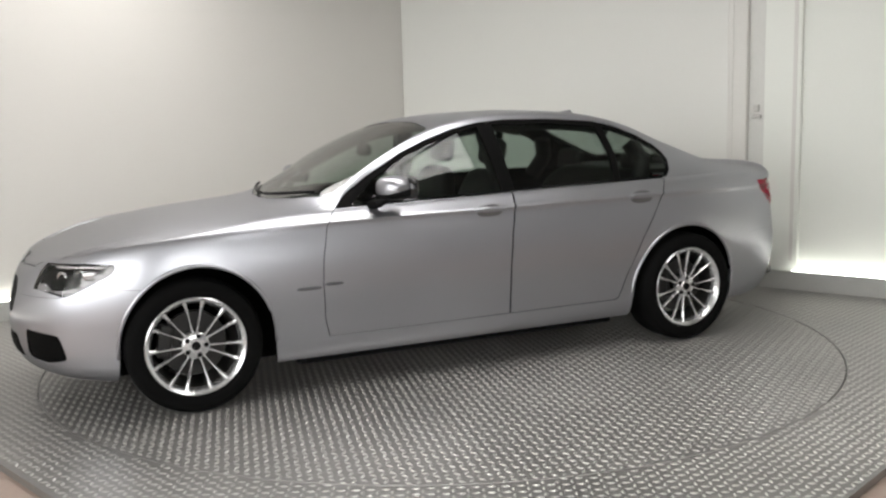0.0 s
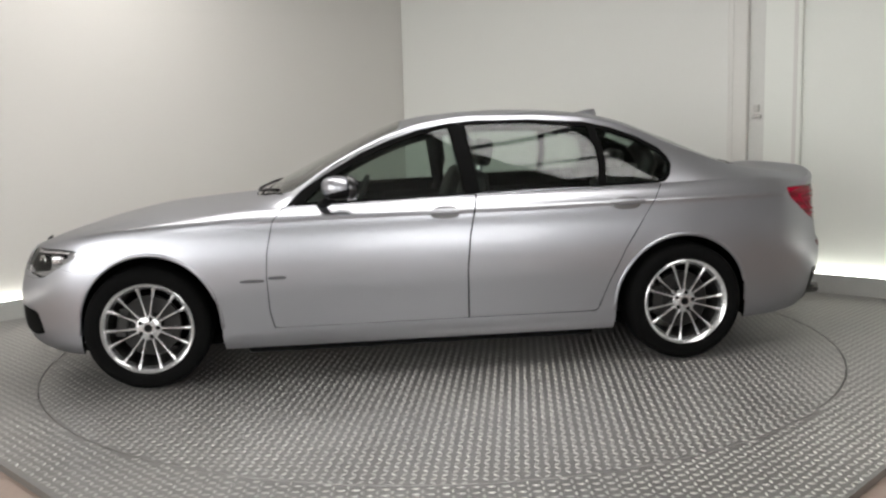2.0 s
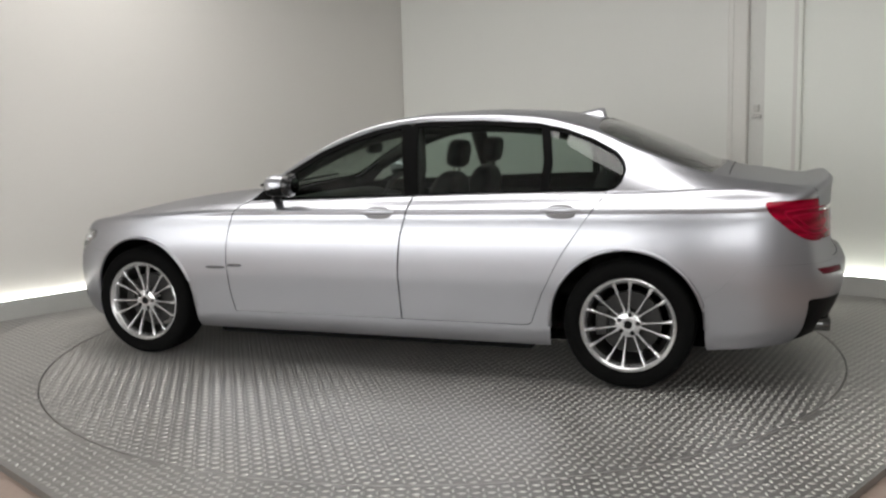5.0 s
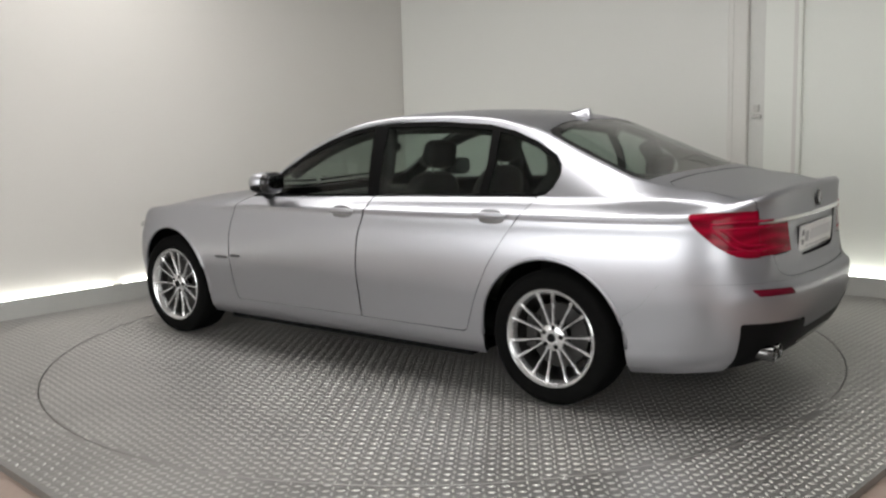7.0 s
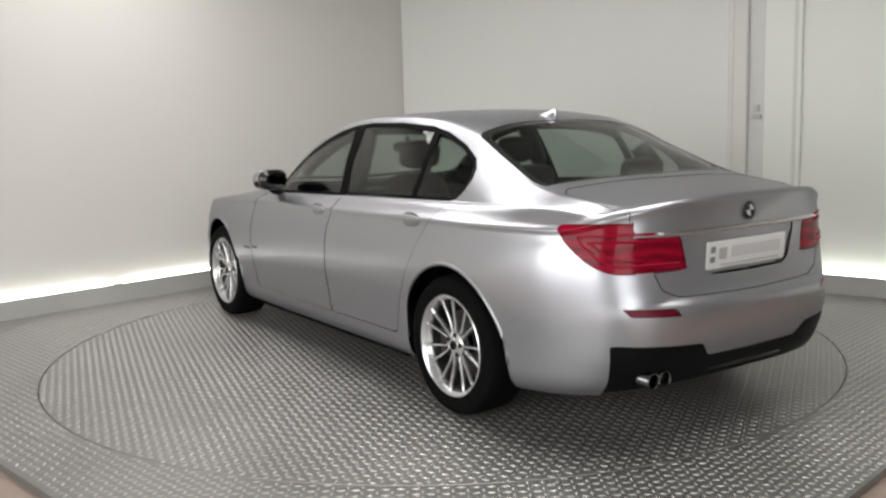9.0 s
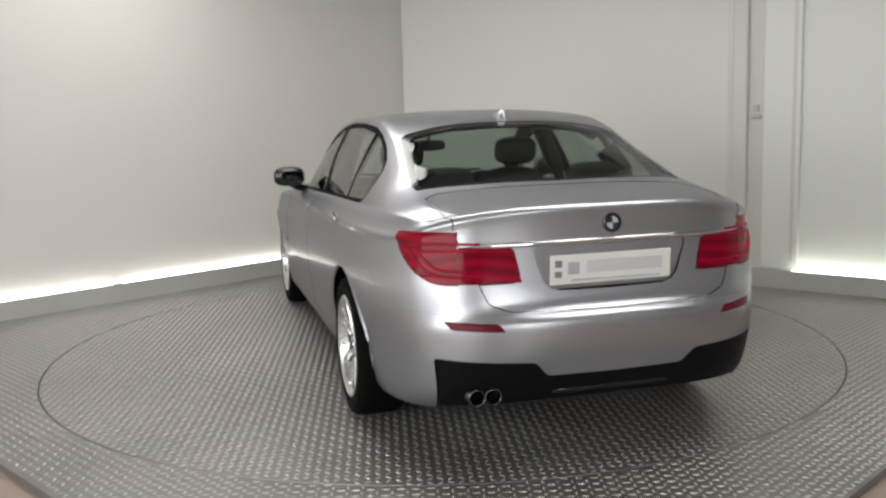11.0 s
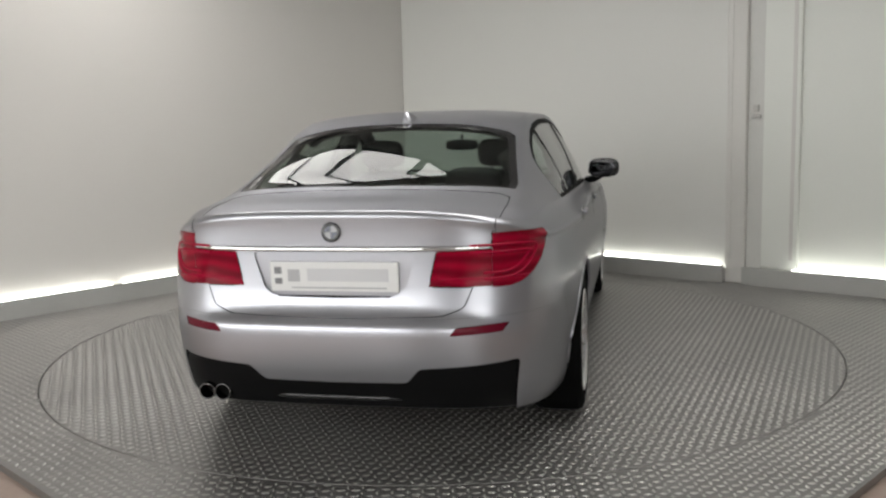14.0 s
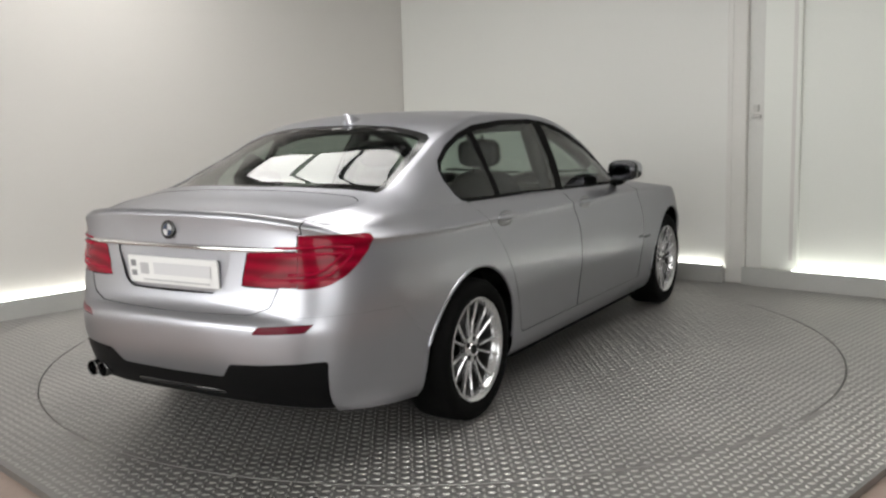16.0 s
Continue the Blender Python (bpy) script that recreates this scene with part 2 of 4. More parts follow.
    part("recess", box_bm((P + 0.234, -0.045, WALL_H / 2), (0.128, 0.08, WALL_H), None, 0.003), M_RECESS, post, "grey recessed joint")
    part("door_trim", box_bm((P + 0.446, -0.046, WALL_H / 2 + 0.076), (0.296, 0.09, WALL_H - 0.152), None, 0.004), M_WALL_FAR_LIT, post)
    for x in (0.545,):
        part("edge_bead", box_bm((P + x, 0.001, WALL_H / 2 + 0.1), (0.03, 0.006, WALL_H - 0.25), None, 0.002), M_TRIM, post)
    part("latch", box_bm((P + 0.240, 0.012, 1.47), (0.045, 0.04, 0.055), None, 0.008), M_LATCH, post, "small grey metal latch")
    part("latch", box_bm((P + 0.244, 0.012, 1.405), (0.070, 0.04, 0.030), None, 0.008), M_LATCH, post, "small grey metal latch")
    # strip lights in the trough, in lengths
    for mm, a, b in ((ML, 0.10, 1.75), (ML, 1.78, 3.40), (ML, 3.50, 5.4), (ML, 5.44, LEN), (MR, 0.10, 1.8), (MR, 1.83, P - 0.04), (MR, Q + 0.04, 6.2), (MR, 6.24, LEN)):
        tagged(link_mesh("light_strip", box_bm(((a + b) / 2, 0.036, STRIP - 0.012), (b - a, 0.03, 0.03), mm, 0.004), M_LED),
               "white glowing strip light behind the wall's foot", "light strip", "strip lights")


def build_ceiling_lights():
    # a row of glowing panels in a dark frame, parallel to the east wall
    d = R_DIR
    ang = math.atan2(d.y, d.x)
    c0 = Vector((-0.36, -0.46))
    pitch, count = 0.85, 8
    for i in range(count):
        c = c0 + d * (-2.53 + i * pitch)
        thing = tagged(new("ceiling_light"), "large white glowing panel light in a dark frame", "ceiling light", "panel lights")
        thing.matrix_world = Matrix.Translation((c.x, c.y, 3.5)) @ Matrix.Rotation(ang, 4, "Z")
        part("diffuser", box_bm((0, 0, 0), (pitch - 0.08, 1.3, 0.03)), M_PANEL, thing)
        for x in (-pitch / 2 + 0.02, pitch / 2 - 0.02):
            part("frame_bar", box_bm((x, 0, 0), (0.038, 1.38, 0.08)), M_BAR, thing)
        for y in (-0.67, 0.67):
            part("frame_bar", box_bm((0, y, 0), (pitch - 0.08, 0.04, 0.08)), M_BAR, thing)
        part("hanger", box_bm((0, 0, 0.23), (0.03, 0.03, 0.42)), M_BAR, thing)
        part("backing", box_bm((0, 0, 0.027), (pitch - 0.08, 1.3, 0.02)), M_BAR, thing)


TABLE_R = 2.47


def tread_mesh(name, keep, rot, mat, parent, z):
    """Raised lozenge bars in alternating directions, as on tread plate."""
    pitch, length, width, high = 0.042, 0.038, 0.019, 0.0035
    vs, fs = [], []
    c, s = math.cos(rot), math.sin(rot)
    n = int(4.6 / pitch)
    for i in range(-n, n + 1):
        for j in range(-n, n + 1):
            x0, y0 = i * pitch, j * pitch
            x, y = c * x0 - s * y0, s * x0 + c * y0
            if not keep(x, y):
                continue
            a = rot + (math.pi / 4 if (i + j) % 2 else -math.pi / 4)
            ca, sa = math.cos(a), math.sin(a)
            k = len(vs)
            for u, v, w in ((-length / 2, 0, 0), (0, -width / 2, 0), (length / 2, 0, 0), (0, width / 2, 0),
                            (-length / 4, 0, high), (length / 4, 0, high)):
                vs.append((x + ca * u - sa * v, y + sa * u + ca * v, z + w))
            fs += [(k, k + 1, k + 4), (k + 1, k + 5, k + 4), (k + 1, k + 2, k + 5), (k + 2, k + 3, k + 5), (k + 3, k + 4, k + 5), (k + 3, k, k + 4)]
    me = bpy.data.meshes.new(name)
    me.from_pydata(vs, [], fs)
    me.materials.append(mat)
    ob = new(name, me)
    ob.parent = parent
    ob["kind"] = "stuff"
    return ob


def disc(bm, r, z, n=160, r0=0.0):
    top = [bm.verts.new((r * math.cos(2 * math.pi * i / n), r * math.sin(2 * math.pi * i / n), z)) for i in range(n)]
    if r0:
        inn = [bm.verts.new((r0 * math.cos(2 * math.pi * i / n), r0 * math.sin(2 * math.pi * i / n), z)) for i in range(n)]
        for i in range(n):
            bm.faces.new((inn[i], top[i], top[(i + 1) % n], inn[(i + 1) % n]))
    else:
        bm.faces.new(top)
    return top


def build_floor():
    # brown floor under everything, tread plate up to the two walls
    structure("ground", box_bm((0, -2, -0.06), (26, 26, 0.05)), M_BROWN, "brown painted floor round the steel deck")
    # the plate: bounded by the walls and by two diagonal edges before the camera
    k = ML @ Vector((0.03, 0.05, 0))
    near = Vector((0.08, -4.12, 0))
    le = near + Vector((-1, 1, 0)) * 4.2
    re = near + Vector((1, 1, 0)) * 4.2
    outline = [k, ML @ Vector((5.2, 0.05, 0)), le, near, re, MR @ Vector((5.2, 0.05, 0))]
    bm = bmesh.new()
    n = 160
    ring = [bm.verts.new((TABLE_R * math.cos(2 * math.pi * i / n), TABLE_R * math.sin(2 * math.pi * i / n), 0)) for i in range(n)]

    def radius(a):
        dx, dy = math.cos(a), math.sin(a)
        best = 9
        for p, q in zip(outline, outline[1:] + outline[:1]):
            e = q - p
            den = dx * e.y - dy * e.x
            if abs(den) < 1e-9:
                continue
            t = (p.x * e.y - p.y * e.x) / den
            u = (p.x * dy - p.y * dx) / den
            if t > 0 and -1e-6 <= u <= 1 + 1e-6:
                best = min(best, t)
        return best
    outer = [bm.verts.new((radius(2 * math.pi * i / n) * math.cos(2 * math.pi * i / n), radius(2 * math.pi * i / n) * math.sin(2 * math.pi * i / n), 0)) for i in range(n)]
    for i in range(n):
        j = (i + 1) % n
        bm.faces.new((ring[i], outer[i], outer[j], ring[j]))
    geo = bmesh.ops.extrude_face_region(bm, geom=bm.faces[:])
    bmesh.ops.translate(bm, verts=[v for v in geo["geom"] if isinstance(v, bmesh.types.BMVert)], vec=(0, 0, -0.034))
    bmesh.ops.recalc_face_normals(bm, faces=bm.faces[:])
    floor = structure("floor", bm, M_STEEL, "grey steel tread-plate floor round the turntable")

    def keep(x, y):
        r = math.hypot(x, y)
        return r > TABLE_R + 0.011 and r < radius(math.atan2(y, x)) - 0.014 and r < 4.6
    tread_mesh("tread", keep, math.radians(45), M_TREAD, floor, 0.0)
    # the turning disc
    table = tagged(new("turntable"), "round steel tread-plate turntable carrying the car", "turntable")
    bm = bmesh.new()
    R = TABLE_R - 0.006
    prof = [(0.001, 0.0), (R - 0.004, 0.0), (R - 0.001, -0.001), (R, -0.004), (R, -0.03)]
    lathe(bm, prof, 200, "z")
    bmesh.ops.recalc_face_normals(bm, faces=bm.faces[:])
    part("deck", bm, M_STEEL, table)
    tread_mesh("tread", lambda x, y: math.hypot(x, y) < TABLE_R - 0.016, math.radians(-12), M_TREAD, table, 0.0)
    bm = bmesh.new()
    disc(bm, TABLE_R + 0.1, -0.033)
    structure("turntable_gap", bm, M_GAP, "dark gap round the turntable")
    return table


build_room()
build_ceiling_lights()
table = build_floor()


# ---- the car: x forward, y to its left, z up, origin on the ground between the axles ----
Z_BOT = curve_fn([(-2.7, 0.30), (-2.3, 0.24), (-1.9, 0.21), (-1.2, 0.20), (1.2, 0.20), (1.95, 0.19), (2.4, 0.20)])
Z_EDGE = curve_fn([(-2.62, 1.0), (-2.4, 0.99), (-2.15, 0.98), (-1.6, 0.975), (-0.5, 0.962), (0.5, 0.953), (0.85, 0.945), (1.2, 0.925), (1.5, 0.905), (1.9, 0.86), (2.1, 0.81), (2.25, 0.77), (2.39, 0.71)])
W_F = curve_fn([(0, 0.868), (0.05, 0.896), (0.12, 0.911), (0.155, 0.914), (0.2, 0.919), (0.3, 0.928), (0.5, 0.948), (0.62, 0.951), (0.72, 0.948), (0.82, 0.939), (0.90, 0.928), (0.955, 0.918), (0.985, 0.909), (1.0, 0.896)])
XF_F = curve_fn([(0, 2.27), (0.08, 2.34), (0.3, 2.385), (0.5, 2.385), (0.75, 2.36), (0.92, 2.32), (1.0, 2.27)])
XR_F = curve_fn([(0, -2.50), (0.1, -2.56), (0.3, -2.622), (0.42, -2.627), (0.455, -2.617), (0.478, -2.575), (0.52, -2.552), (0.8, -2.540), (0.93, -2.545), (0.975, -2.549), (1.0, -2.530)])
XR_CORNER = curve_fn([(0, -2.50), (0.1, -2.56), (0.3, -2.605), (0.42, -2.598), (0.52, -2.580), (0.8, -2.546), (0.93, -2.545), (0.975, -2.549), (1.0, -2.530)])
Z_TOP = curve_fn([(2.39, 0.70), (2.25, 0.775), (2.1, 0.828), (1.83, 0.902), (1.53, 0.957), (1.2, 0.985), (1.0, 0.999), (0.95, 1.012), (0.75, 1.120), (0.55, 1.216), (0.35, 1.312), (0.142, 1.403), (0.02, 1.443),
                  (-0.15, 1.472), (-0.33, 1.487), (-0.6, 1.494), (-0.8, 1.489), (-1.0, 1.473), (-1.17, 1.450), (-1.31, 1.418), (-1.6, 1.307), (-1.85, 1.196), (-1.96, 1.144), (-2.0, 1.128), (-2.035, 1.121), (-2.2, 1.114), (-2.4, 1.102), (-2.5, 1.094), (-2.62, 1.06)])
Z_CANT = curve_fn([(2.39, 0.70), (2.1, 0.815), (1.83, 0.88), (1.5, 0.93), (1.0, 0.975), (0.80, 1.005), (0.68, 1.07), (0.53, 1.175), (0.32, 1.290), (0.15, 1.362), (-0.02, 1.415), (-0.19, 1.446), (-0.36, 1.460), (-0.68, 1.459), (-1.0, 1.438),
                   (-1.16, 1.404), (-1.32, 1.355), (-1.5, 1.275), (-1.7, 1.195), (-1.9, 1.125), (-2.05, 1.098), (-2.3, 1.085), (-2.62, 1.04)])
Y_CANT = curve_fn([(2.39, 0.62), (1.5, 0.70), (0.80, 0.75), (0.53, 0.715), (0.1, 0.665), (-0.4, 0.62), (-0.8, 0.61), (-1.31, 0.62), (-1.7, 0.67), (-2.0, 0.695), (-2.62, 0.68)])
Z_BELT = curve_fn([(2.39, 0.70), (1.5, 0.915), (0.80, 0.978), (0.4, 0.99), (-0.4, 1.014), (-1.2, 1.034), (-1.6, 1.042), (-2.0, 1.055), (-2.62, 1.03)])
Y_BELT = curve_fn([(2.39, 0.80), (1.0, 0.815), (0.5, 0.825), (-0.4, 0.835), (-1.2, 0.83), (-1.7, 0.815), (-2.0, 0.80), (-2.62, 0.79)])
XF0, XR0 = 1.45, -1.90
TAPER = curve_fn([(-2.62, 0.845), (-2.3, 0.90), (-2.0, 0.957), (-1.75, 0.988), (-1.5, 1.0), (1.0, 1.0)])
F_ROWS = [0, 0.025, 0.05, 0.085, 0.115, 0.130, 0.137, 0.143, 0.155, 0.175, 0.20, 0.23, 0.30, 0.38, 0.42, 0.45, 0.47, 0.50, 0.55, 0.62, 0.70, 0.77, 0.84, 0.89, 0.93, 0.95, 0.962, 0.970, 0.98, 0.99, 1.0]


CREASE = curve_fn([(0, 0), (0.82, 0), (0.90, -0.0045), (0.93, -0.0065), (0.95, -0.0035), (0.962, 0.003), (0.970, 0.005), (0.98, 0.0005), (0.99, -0.002), (1.0, -0.004)])
CREASE_X = curve_fn([(-2.7, 1.0), (0.7, 1.0), (1.1, 0.5), (1.45, 0.0)])


def side_point(f, kind, s):
    """A point of the lower body: f from sill to shoulder, s along the half outline."""
    w = W_F(f)
    if kind == "mid":
        x, y = s, (w + CREASE(f) * CREASE_X(s)) * TAPER(s)
    elif kind == "front":
        n = 2.45
        x = XF0 + (XF_F(f) - XF0) * math.sin(s) ** (2 / n)
        y = w * max(math.cos(s), 0) ** (2 / n)
    else:
        n = 3.8
        k = math.sin(s) ** 5
        x = XR0 + (XR_F(f) * k + XR_CORNER(f) * (1 - k) - XR0) * math.sin(s) ** (2 / n)
        y = (w + CREASE(f)) * TAPER(x) * max(math.cos(s), 0) ** (2 / n)
    zb, ze = Z_BOT(x), Z_EDGE(x)
    if kind == "rear":
        ze = max(ze, ze + (1.092 - ze) * (1 - min(1, y / 0.83) ** 3.6) * min(1, max(0, (-2.0 - x) / 0.4)))
    return Vector((x, y, zb + (ze - zb) * f))


def shell_bm():
    bm = bmesh.new()
    stations = [("front", math.pi / 2 * (1 - i / 22)) for i in range(22)]
    stations += [("mid", XF0 + (XR0 - XF0) * i / 72) for i in range(73)]
    stations += [("rear", math.pi / 2 * (1 - (1 - i / 26) ** 1.7)) for i in range(1, 27)]
    cols = []
    for kind, s in stations:
        pts = [side_point(f, kind, s) for f in F_ROWS]
        e = pts[-1]
        x = e.x
        ye = e.y
        yb, yc = min(Y_BELT(x), ye * 0.95), min(Y_CANT(x), ye * 0.86)
        zb, zc, zr = Z_BELT(x), Z_CANT(x), Z_TOP(x)
        if kind != "mid":
            k = max(0.0, 1 - (ye / W_F(1.0)) ** 3) if ye < W_F(1.0) and kind == "front" else 0
            if kind == "rear":
                k = max(0.0, 1 - (ye / (W_F(1.0) * TAPER(x))) ** 6)
            zb, zc, zr = (v + (e.z - v) * k for v in (zb, zc, zr))
        for t in (0.3, 0.6, 0.85, 1.0):
            y = ye + (yb - ye) * t
            pts.append(Vector((x, y, e.z + (zb - e.z) * (1 - (1 - t) ** 1.6))))
        for t in (0.02, 0.06, 0.15, 0.3, 0.45, 0.6, 0.75, 0.87, 0.94, 0.975, 1.0):
            bulge = 0.015 * math.sin(math.pi * t) * min(1, max(0, (zc - zb) / 0.3))
            pts.append(Vector((x, yb + (yc - yb) * (t ** 1.05) + bulge, zb + (zc - zb) * t)))
        for i in range(1, 13):
            t = i / 12
            y = yc * (1 - t)
            pts.append(Vector((x, y, zc + (zr - zc) * (1 - (1 - t) ** 2.8))))
        cols.append([bm.verts.new(p) for p in pts])
    for a, b in zip(cols, cols[1:]):
        for j in range(len(a) - 1):
            bm.faces.new((a[j], a[j + 1], b[j + 1], b[j]))
    bmesh.ops.remove_doubles(bm, verts=bm.verts[:], dist=0.0004)
    bmesh.ops.recalc_face_normals(bm, faces=bm.faces[:])
    c = sum((f.normal.dot(f.calc_center_median() - Vector((0, 0, 0.6))) for f in bm.faces))
    if c < 0:
        bmesh.ops.reverse_faces(bm, faces=bm.faces[:])
    return bm


SIDE = (0, 2)
BACK = (1, 2)
TOP = (0, 1)


def inside(poly, u, v):
    hit = False
    for (x1, y1), (x2, y2) in zip(poly, poly[1:] + poly[:1]):
        if (y1 > v) != (y2 > v) and u < (x2 - x1) * (v - y1) / (y2 - y1) + x1:
            hit = not hit
    return hit


def cut(bm, layer, poly, axes, value, where, only=(0,)):
    """Cut the skin along an outline seen along one axis, and give the faces inside it a part number."""
    iu, iv = axes
    third = ({0, 1, 2} - {iu, iv}).pop()
    for (u1, v1), (u2, v2) in zip(poly, poly[1:] + poly[:1]):
        lo_u, hi_u, lo_v, hi_v = min(u1, u2) - 1e-4, max(u1, u2) + 1e-4, min(v1, v2) - 1e-4, max(v1, v2) + 1e-4
        fs = []
        for f in bm.faces:
            if f[layer] not in only:
                continue
            us = [v.co[iu] for v in f.verts]
            if max(us) < lo_u or min(us) > hi_u:
                continue
            vs = [v.co[iv] for v in f.verts]
            if max(vs) < lo_v or min(vs) > hi_v or not where(f.calc_center_median()):
                continue
            fs.append(f)
        if not fs:
            continue
        no = [0, 0, 0]
        no[iu], no[iv] = -(v2 - v1), (u2 - u1)
        co = [0, 0, 0]
        co[iu], co[iv] = u1, v1
        geom = list({e for f in fs for e in f.edges}) + list({v for f in fs for v in f.verts}) + fs
        bmesh.ops.bisect_plane(bm, geom=geom, dist=1e-5, plane_co=co, plane_no=no)
    for f in bm.faces:
        if f[layer] in only:
            c = f.calc_center_median()
            if where(c) and inside(poly, c[iu], c[iv]):
                f[layer] = value


def rounded(pts, r=0.02, n=4):
    """Round an outline's corners."""
    out = []
    m = len(pts)
    for i in range(m):
        p, a, b = Vector(pts[i]), Vector(pts[i - 1]), Vector(pts[(i + 1) % m])
        k = min(r, (a - p).length * 0.45, (b - p).length * 0.45)
        s, e = p + (a - p).normalized() * k, p + (b - p).normalized() * k
        for j in range(n + 1):
            t = j / n
            q = s * (1 - t) ** 2 + p * 2 * t * (1 - t) + e * t * t
            out.append((q.x, q.y))
    return out


DLO = [(0.755, 0.984), (0.63, 0.986), (0.30, 0.997), (-0.03, 1.007), (-0.36, 1.018), (-0.68, 1.028), (-1.0, 1.034), (-1.40, 1.040), (-1.45, 1.050), (-1.485, 1.085), (-1.505, 1.148), (-1.49, 1.196), (-1.445, 1.245), (-1.32, 1.314),
       (-1.16, 1.373), (-1.0, 1.408), (-0.68, 1.430), (-0.35, 1.432), (-0.185, 1.418), (-0.017, 1.387), (0.152, 1.335), (0.324, 1.264), (0.534, 1.150), (0.677, 1.058)]
PANES = ([(0.655, 1.002), (0.30, 1.012), (-0.255, 1.026), (-0.225, 1.200), (-0.185, 1.395), (-0.035, 1.362), (0.14, 1.308), (0.31, 1.238), (0.52, 1.12)],
         [(-0.345, 1.030), (-0.68, 1.042), (-1.045, 1.050), (-1.055, 1.200), (-1.02, 1.378), (-0.68, 1.405), (-0.29, 1.405), (-0.315, 1.200)],
         [(-1.095, 1.052), (-1.40, 1.058), (-1.445, 1.072), (-1.475, 1.105), (-1.487, 1.150), (-1.473, 1.190), (-1.43, 1.230), (-1.31, 1.295), (-1.16, 1.348), (-1.075, 1.368), (-1.105, 1.200)])
IDS = dict(shell=0, arch=1, glass=2, fdoor=3, rdoor=4, wind=5, back=6, hood=7, trunk=8, tail=9, head=10, fbump=11, rbump=12, black=13, kidney=14, intake=15, refl=16, tail_in=17, pane0=18, pane1=19, pane2=20, recess=21, back_border=22)


def arch_outline(cx, half, high):
    a = [(cx + half * math.cos(math.radians(d)), 0.345 + high * math.sin(math.radians(d))) for d in range(0, 181, 7)]
    return [(cx + half * 1.04, 0.1), (cx + half * 1.01, 0.26)] + a + [(cx - half * 1.01, 0.26), (cx - half * 1.06, 0.1)]


def cut_shell():
    bm = shell_bm()
    L = bm.faces.layers.int.new("part")
    side = lambda c: c.y > 0.45
    low = lambda c: c.z < 0.9 and c.y > 0.45
    cut(bm, L, arch_outline(1.515, 0.382, 0.408), SIDE, IDS["arch"], low)
    cut(bm, L, arch_outline(-1.52, 0.40, 0.398), SIDE, IDS["arch"], low)
    cut(bm, L, DLO, SIDE, IDS["glass"], lambda c: c.y > 0.5 and c.z > 0.95)
    for i, pane in enumerate(PANES):
        cut(bm, L, pane, SIDE, IDS["pane%d" % i], lambda c: c.y > 0.5 and c.z > 0.95, (IDS["glass"],))
    # doors
    fdoor = [(0.845, 0.315), (0.868, 0.41), (0.877, 0.607), (0.870, 0.74), (0.834, 0.91), (0.79, 0.965), (0.755, 0.984), (0.30, 0.997), (-0.30, 1.016), (-0.318, 1.016), (-0.30, 0.947), (-0.264, 0.79), (-0.246, 0.6), (-0.251, 0.315)]
    cut(bm, L, fdoor, SIDE, IDS["fdoor"], lambda c: c.y > 0.6)
    rdoor = [(-0.251, 0.315), (-0.246, 0.6), (-0.264, 0.79), (-0.30, 0.947), (-0.318, 1.016), (-1.0, 1.034), (-1.40, 1.040), (-1.415, 1.036), (-1.294, 0.869), (-1.172, 0.682), (-1.078, 0.493), (-1.015, 0.330), (-0.99, 0.315)]
    cut(bm, L, rdoor, SIDE, IDS["rdoor"], lambda c: c.y > 0.6)
    # screens
    wind = [(0.965, -0.1), (0.965, 0.0), (0.945, 0.25), (0.885, 0.48), (0.79, 0.64), (0.72, 0.69), (0.62, 0.685), (0.32, 0.645), (0.14, 0.61), (0.10, 0.58), (0.06, 0.3), (0.05, 0.0), (0.05, -0.1)]
    up = lambda c: c.z > 0.95
    cut(bm, L, wind, TOP, IDS["wind"], up)
    back = [(-1.295, -0.1), (-1.295, 0.0), (-1.30, 0.35), (-1.325, 0.555), (-1.36, 0.59), (-1.6, 0.625), (-1.86, 0.665), (-1.935, 0.66), (-1.97, 0.4), (-1.985, 0.0), (-1.985, -0.1)]
    cut(bm, L, back, TOP, IDS["back_border"], up)
    back_in = [(-1.345, -0.1), (-1.345, 0.0), (-1.35, 0.35), (-1.37, 0.525), (-1.40, 0.555), (-1.62, 0.592), (-1.86, 0.630), (-1.915, 0.625), (-1.945, 0.4), (-1.96, 0.0), (-1.96, -0.1)]
    cut(bm, L, back_in, TOP, IDS["back"], up, (IDS["back_border"],))
    # hood and trunk lid
    hood = [(2.29, -0.1), (2.285, 0.2), (2.24, 0.42), (2.14, 0.56), (1.9, 0.68), (1.5, 0.755), (1.0, 0.785), (0.84, 0.77), (0.76, 0.70), (0.79, 0.64), (0.885, 0.48), (0.945, 0.25), (0.965, 0.0), (0.965, -0.1)]
    cut(bm, L, hood, TOP, IDS["hood"], lambda c: c.z > 0.6)
    trunk_top = [(-2.02, -0.1), (-2.02, 0.60), (-2.06, 0.655), (-2.2, 0.665), (-2.45, 0.65), (-2.53, 0.64), (-2.63, 0.63), (-2.63, -0.1)]
    cut(bm, L, trunk_top, TOP, IDS["trunk"], lambda c: c.z > 1.0)
    rear = lambda c: c.x < -2.1
    side_tail = rounded([(-2.195, 0.985), (-2.225, 0.925), (-2.34, 0.825), (-2.42, 0.778), (-2.7, 0.778), (-2.7, 0.99), (-2.4, 0.993)], 0.04, 6)
    cut(bm, L, [(0.6362, 0.5), (1.2, 0.5), (1.2, 1.04), (0.6362, 1.04)], BACK, 40, lambda c: c.x < -2.1)
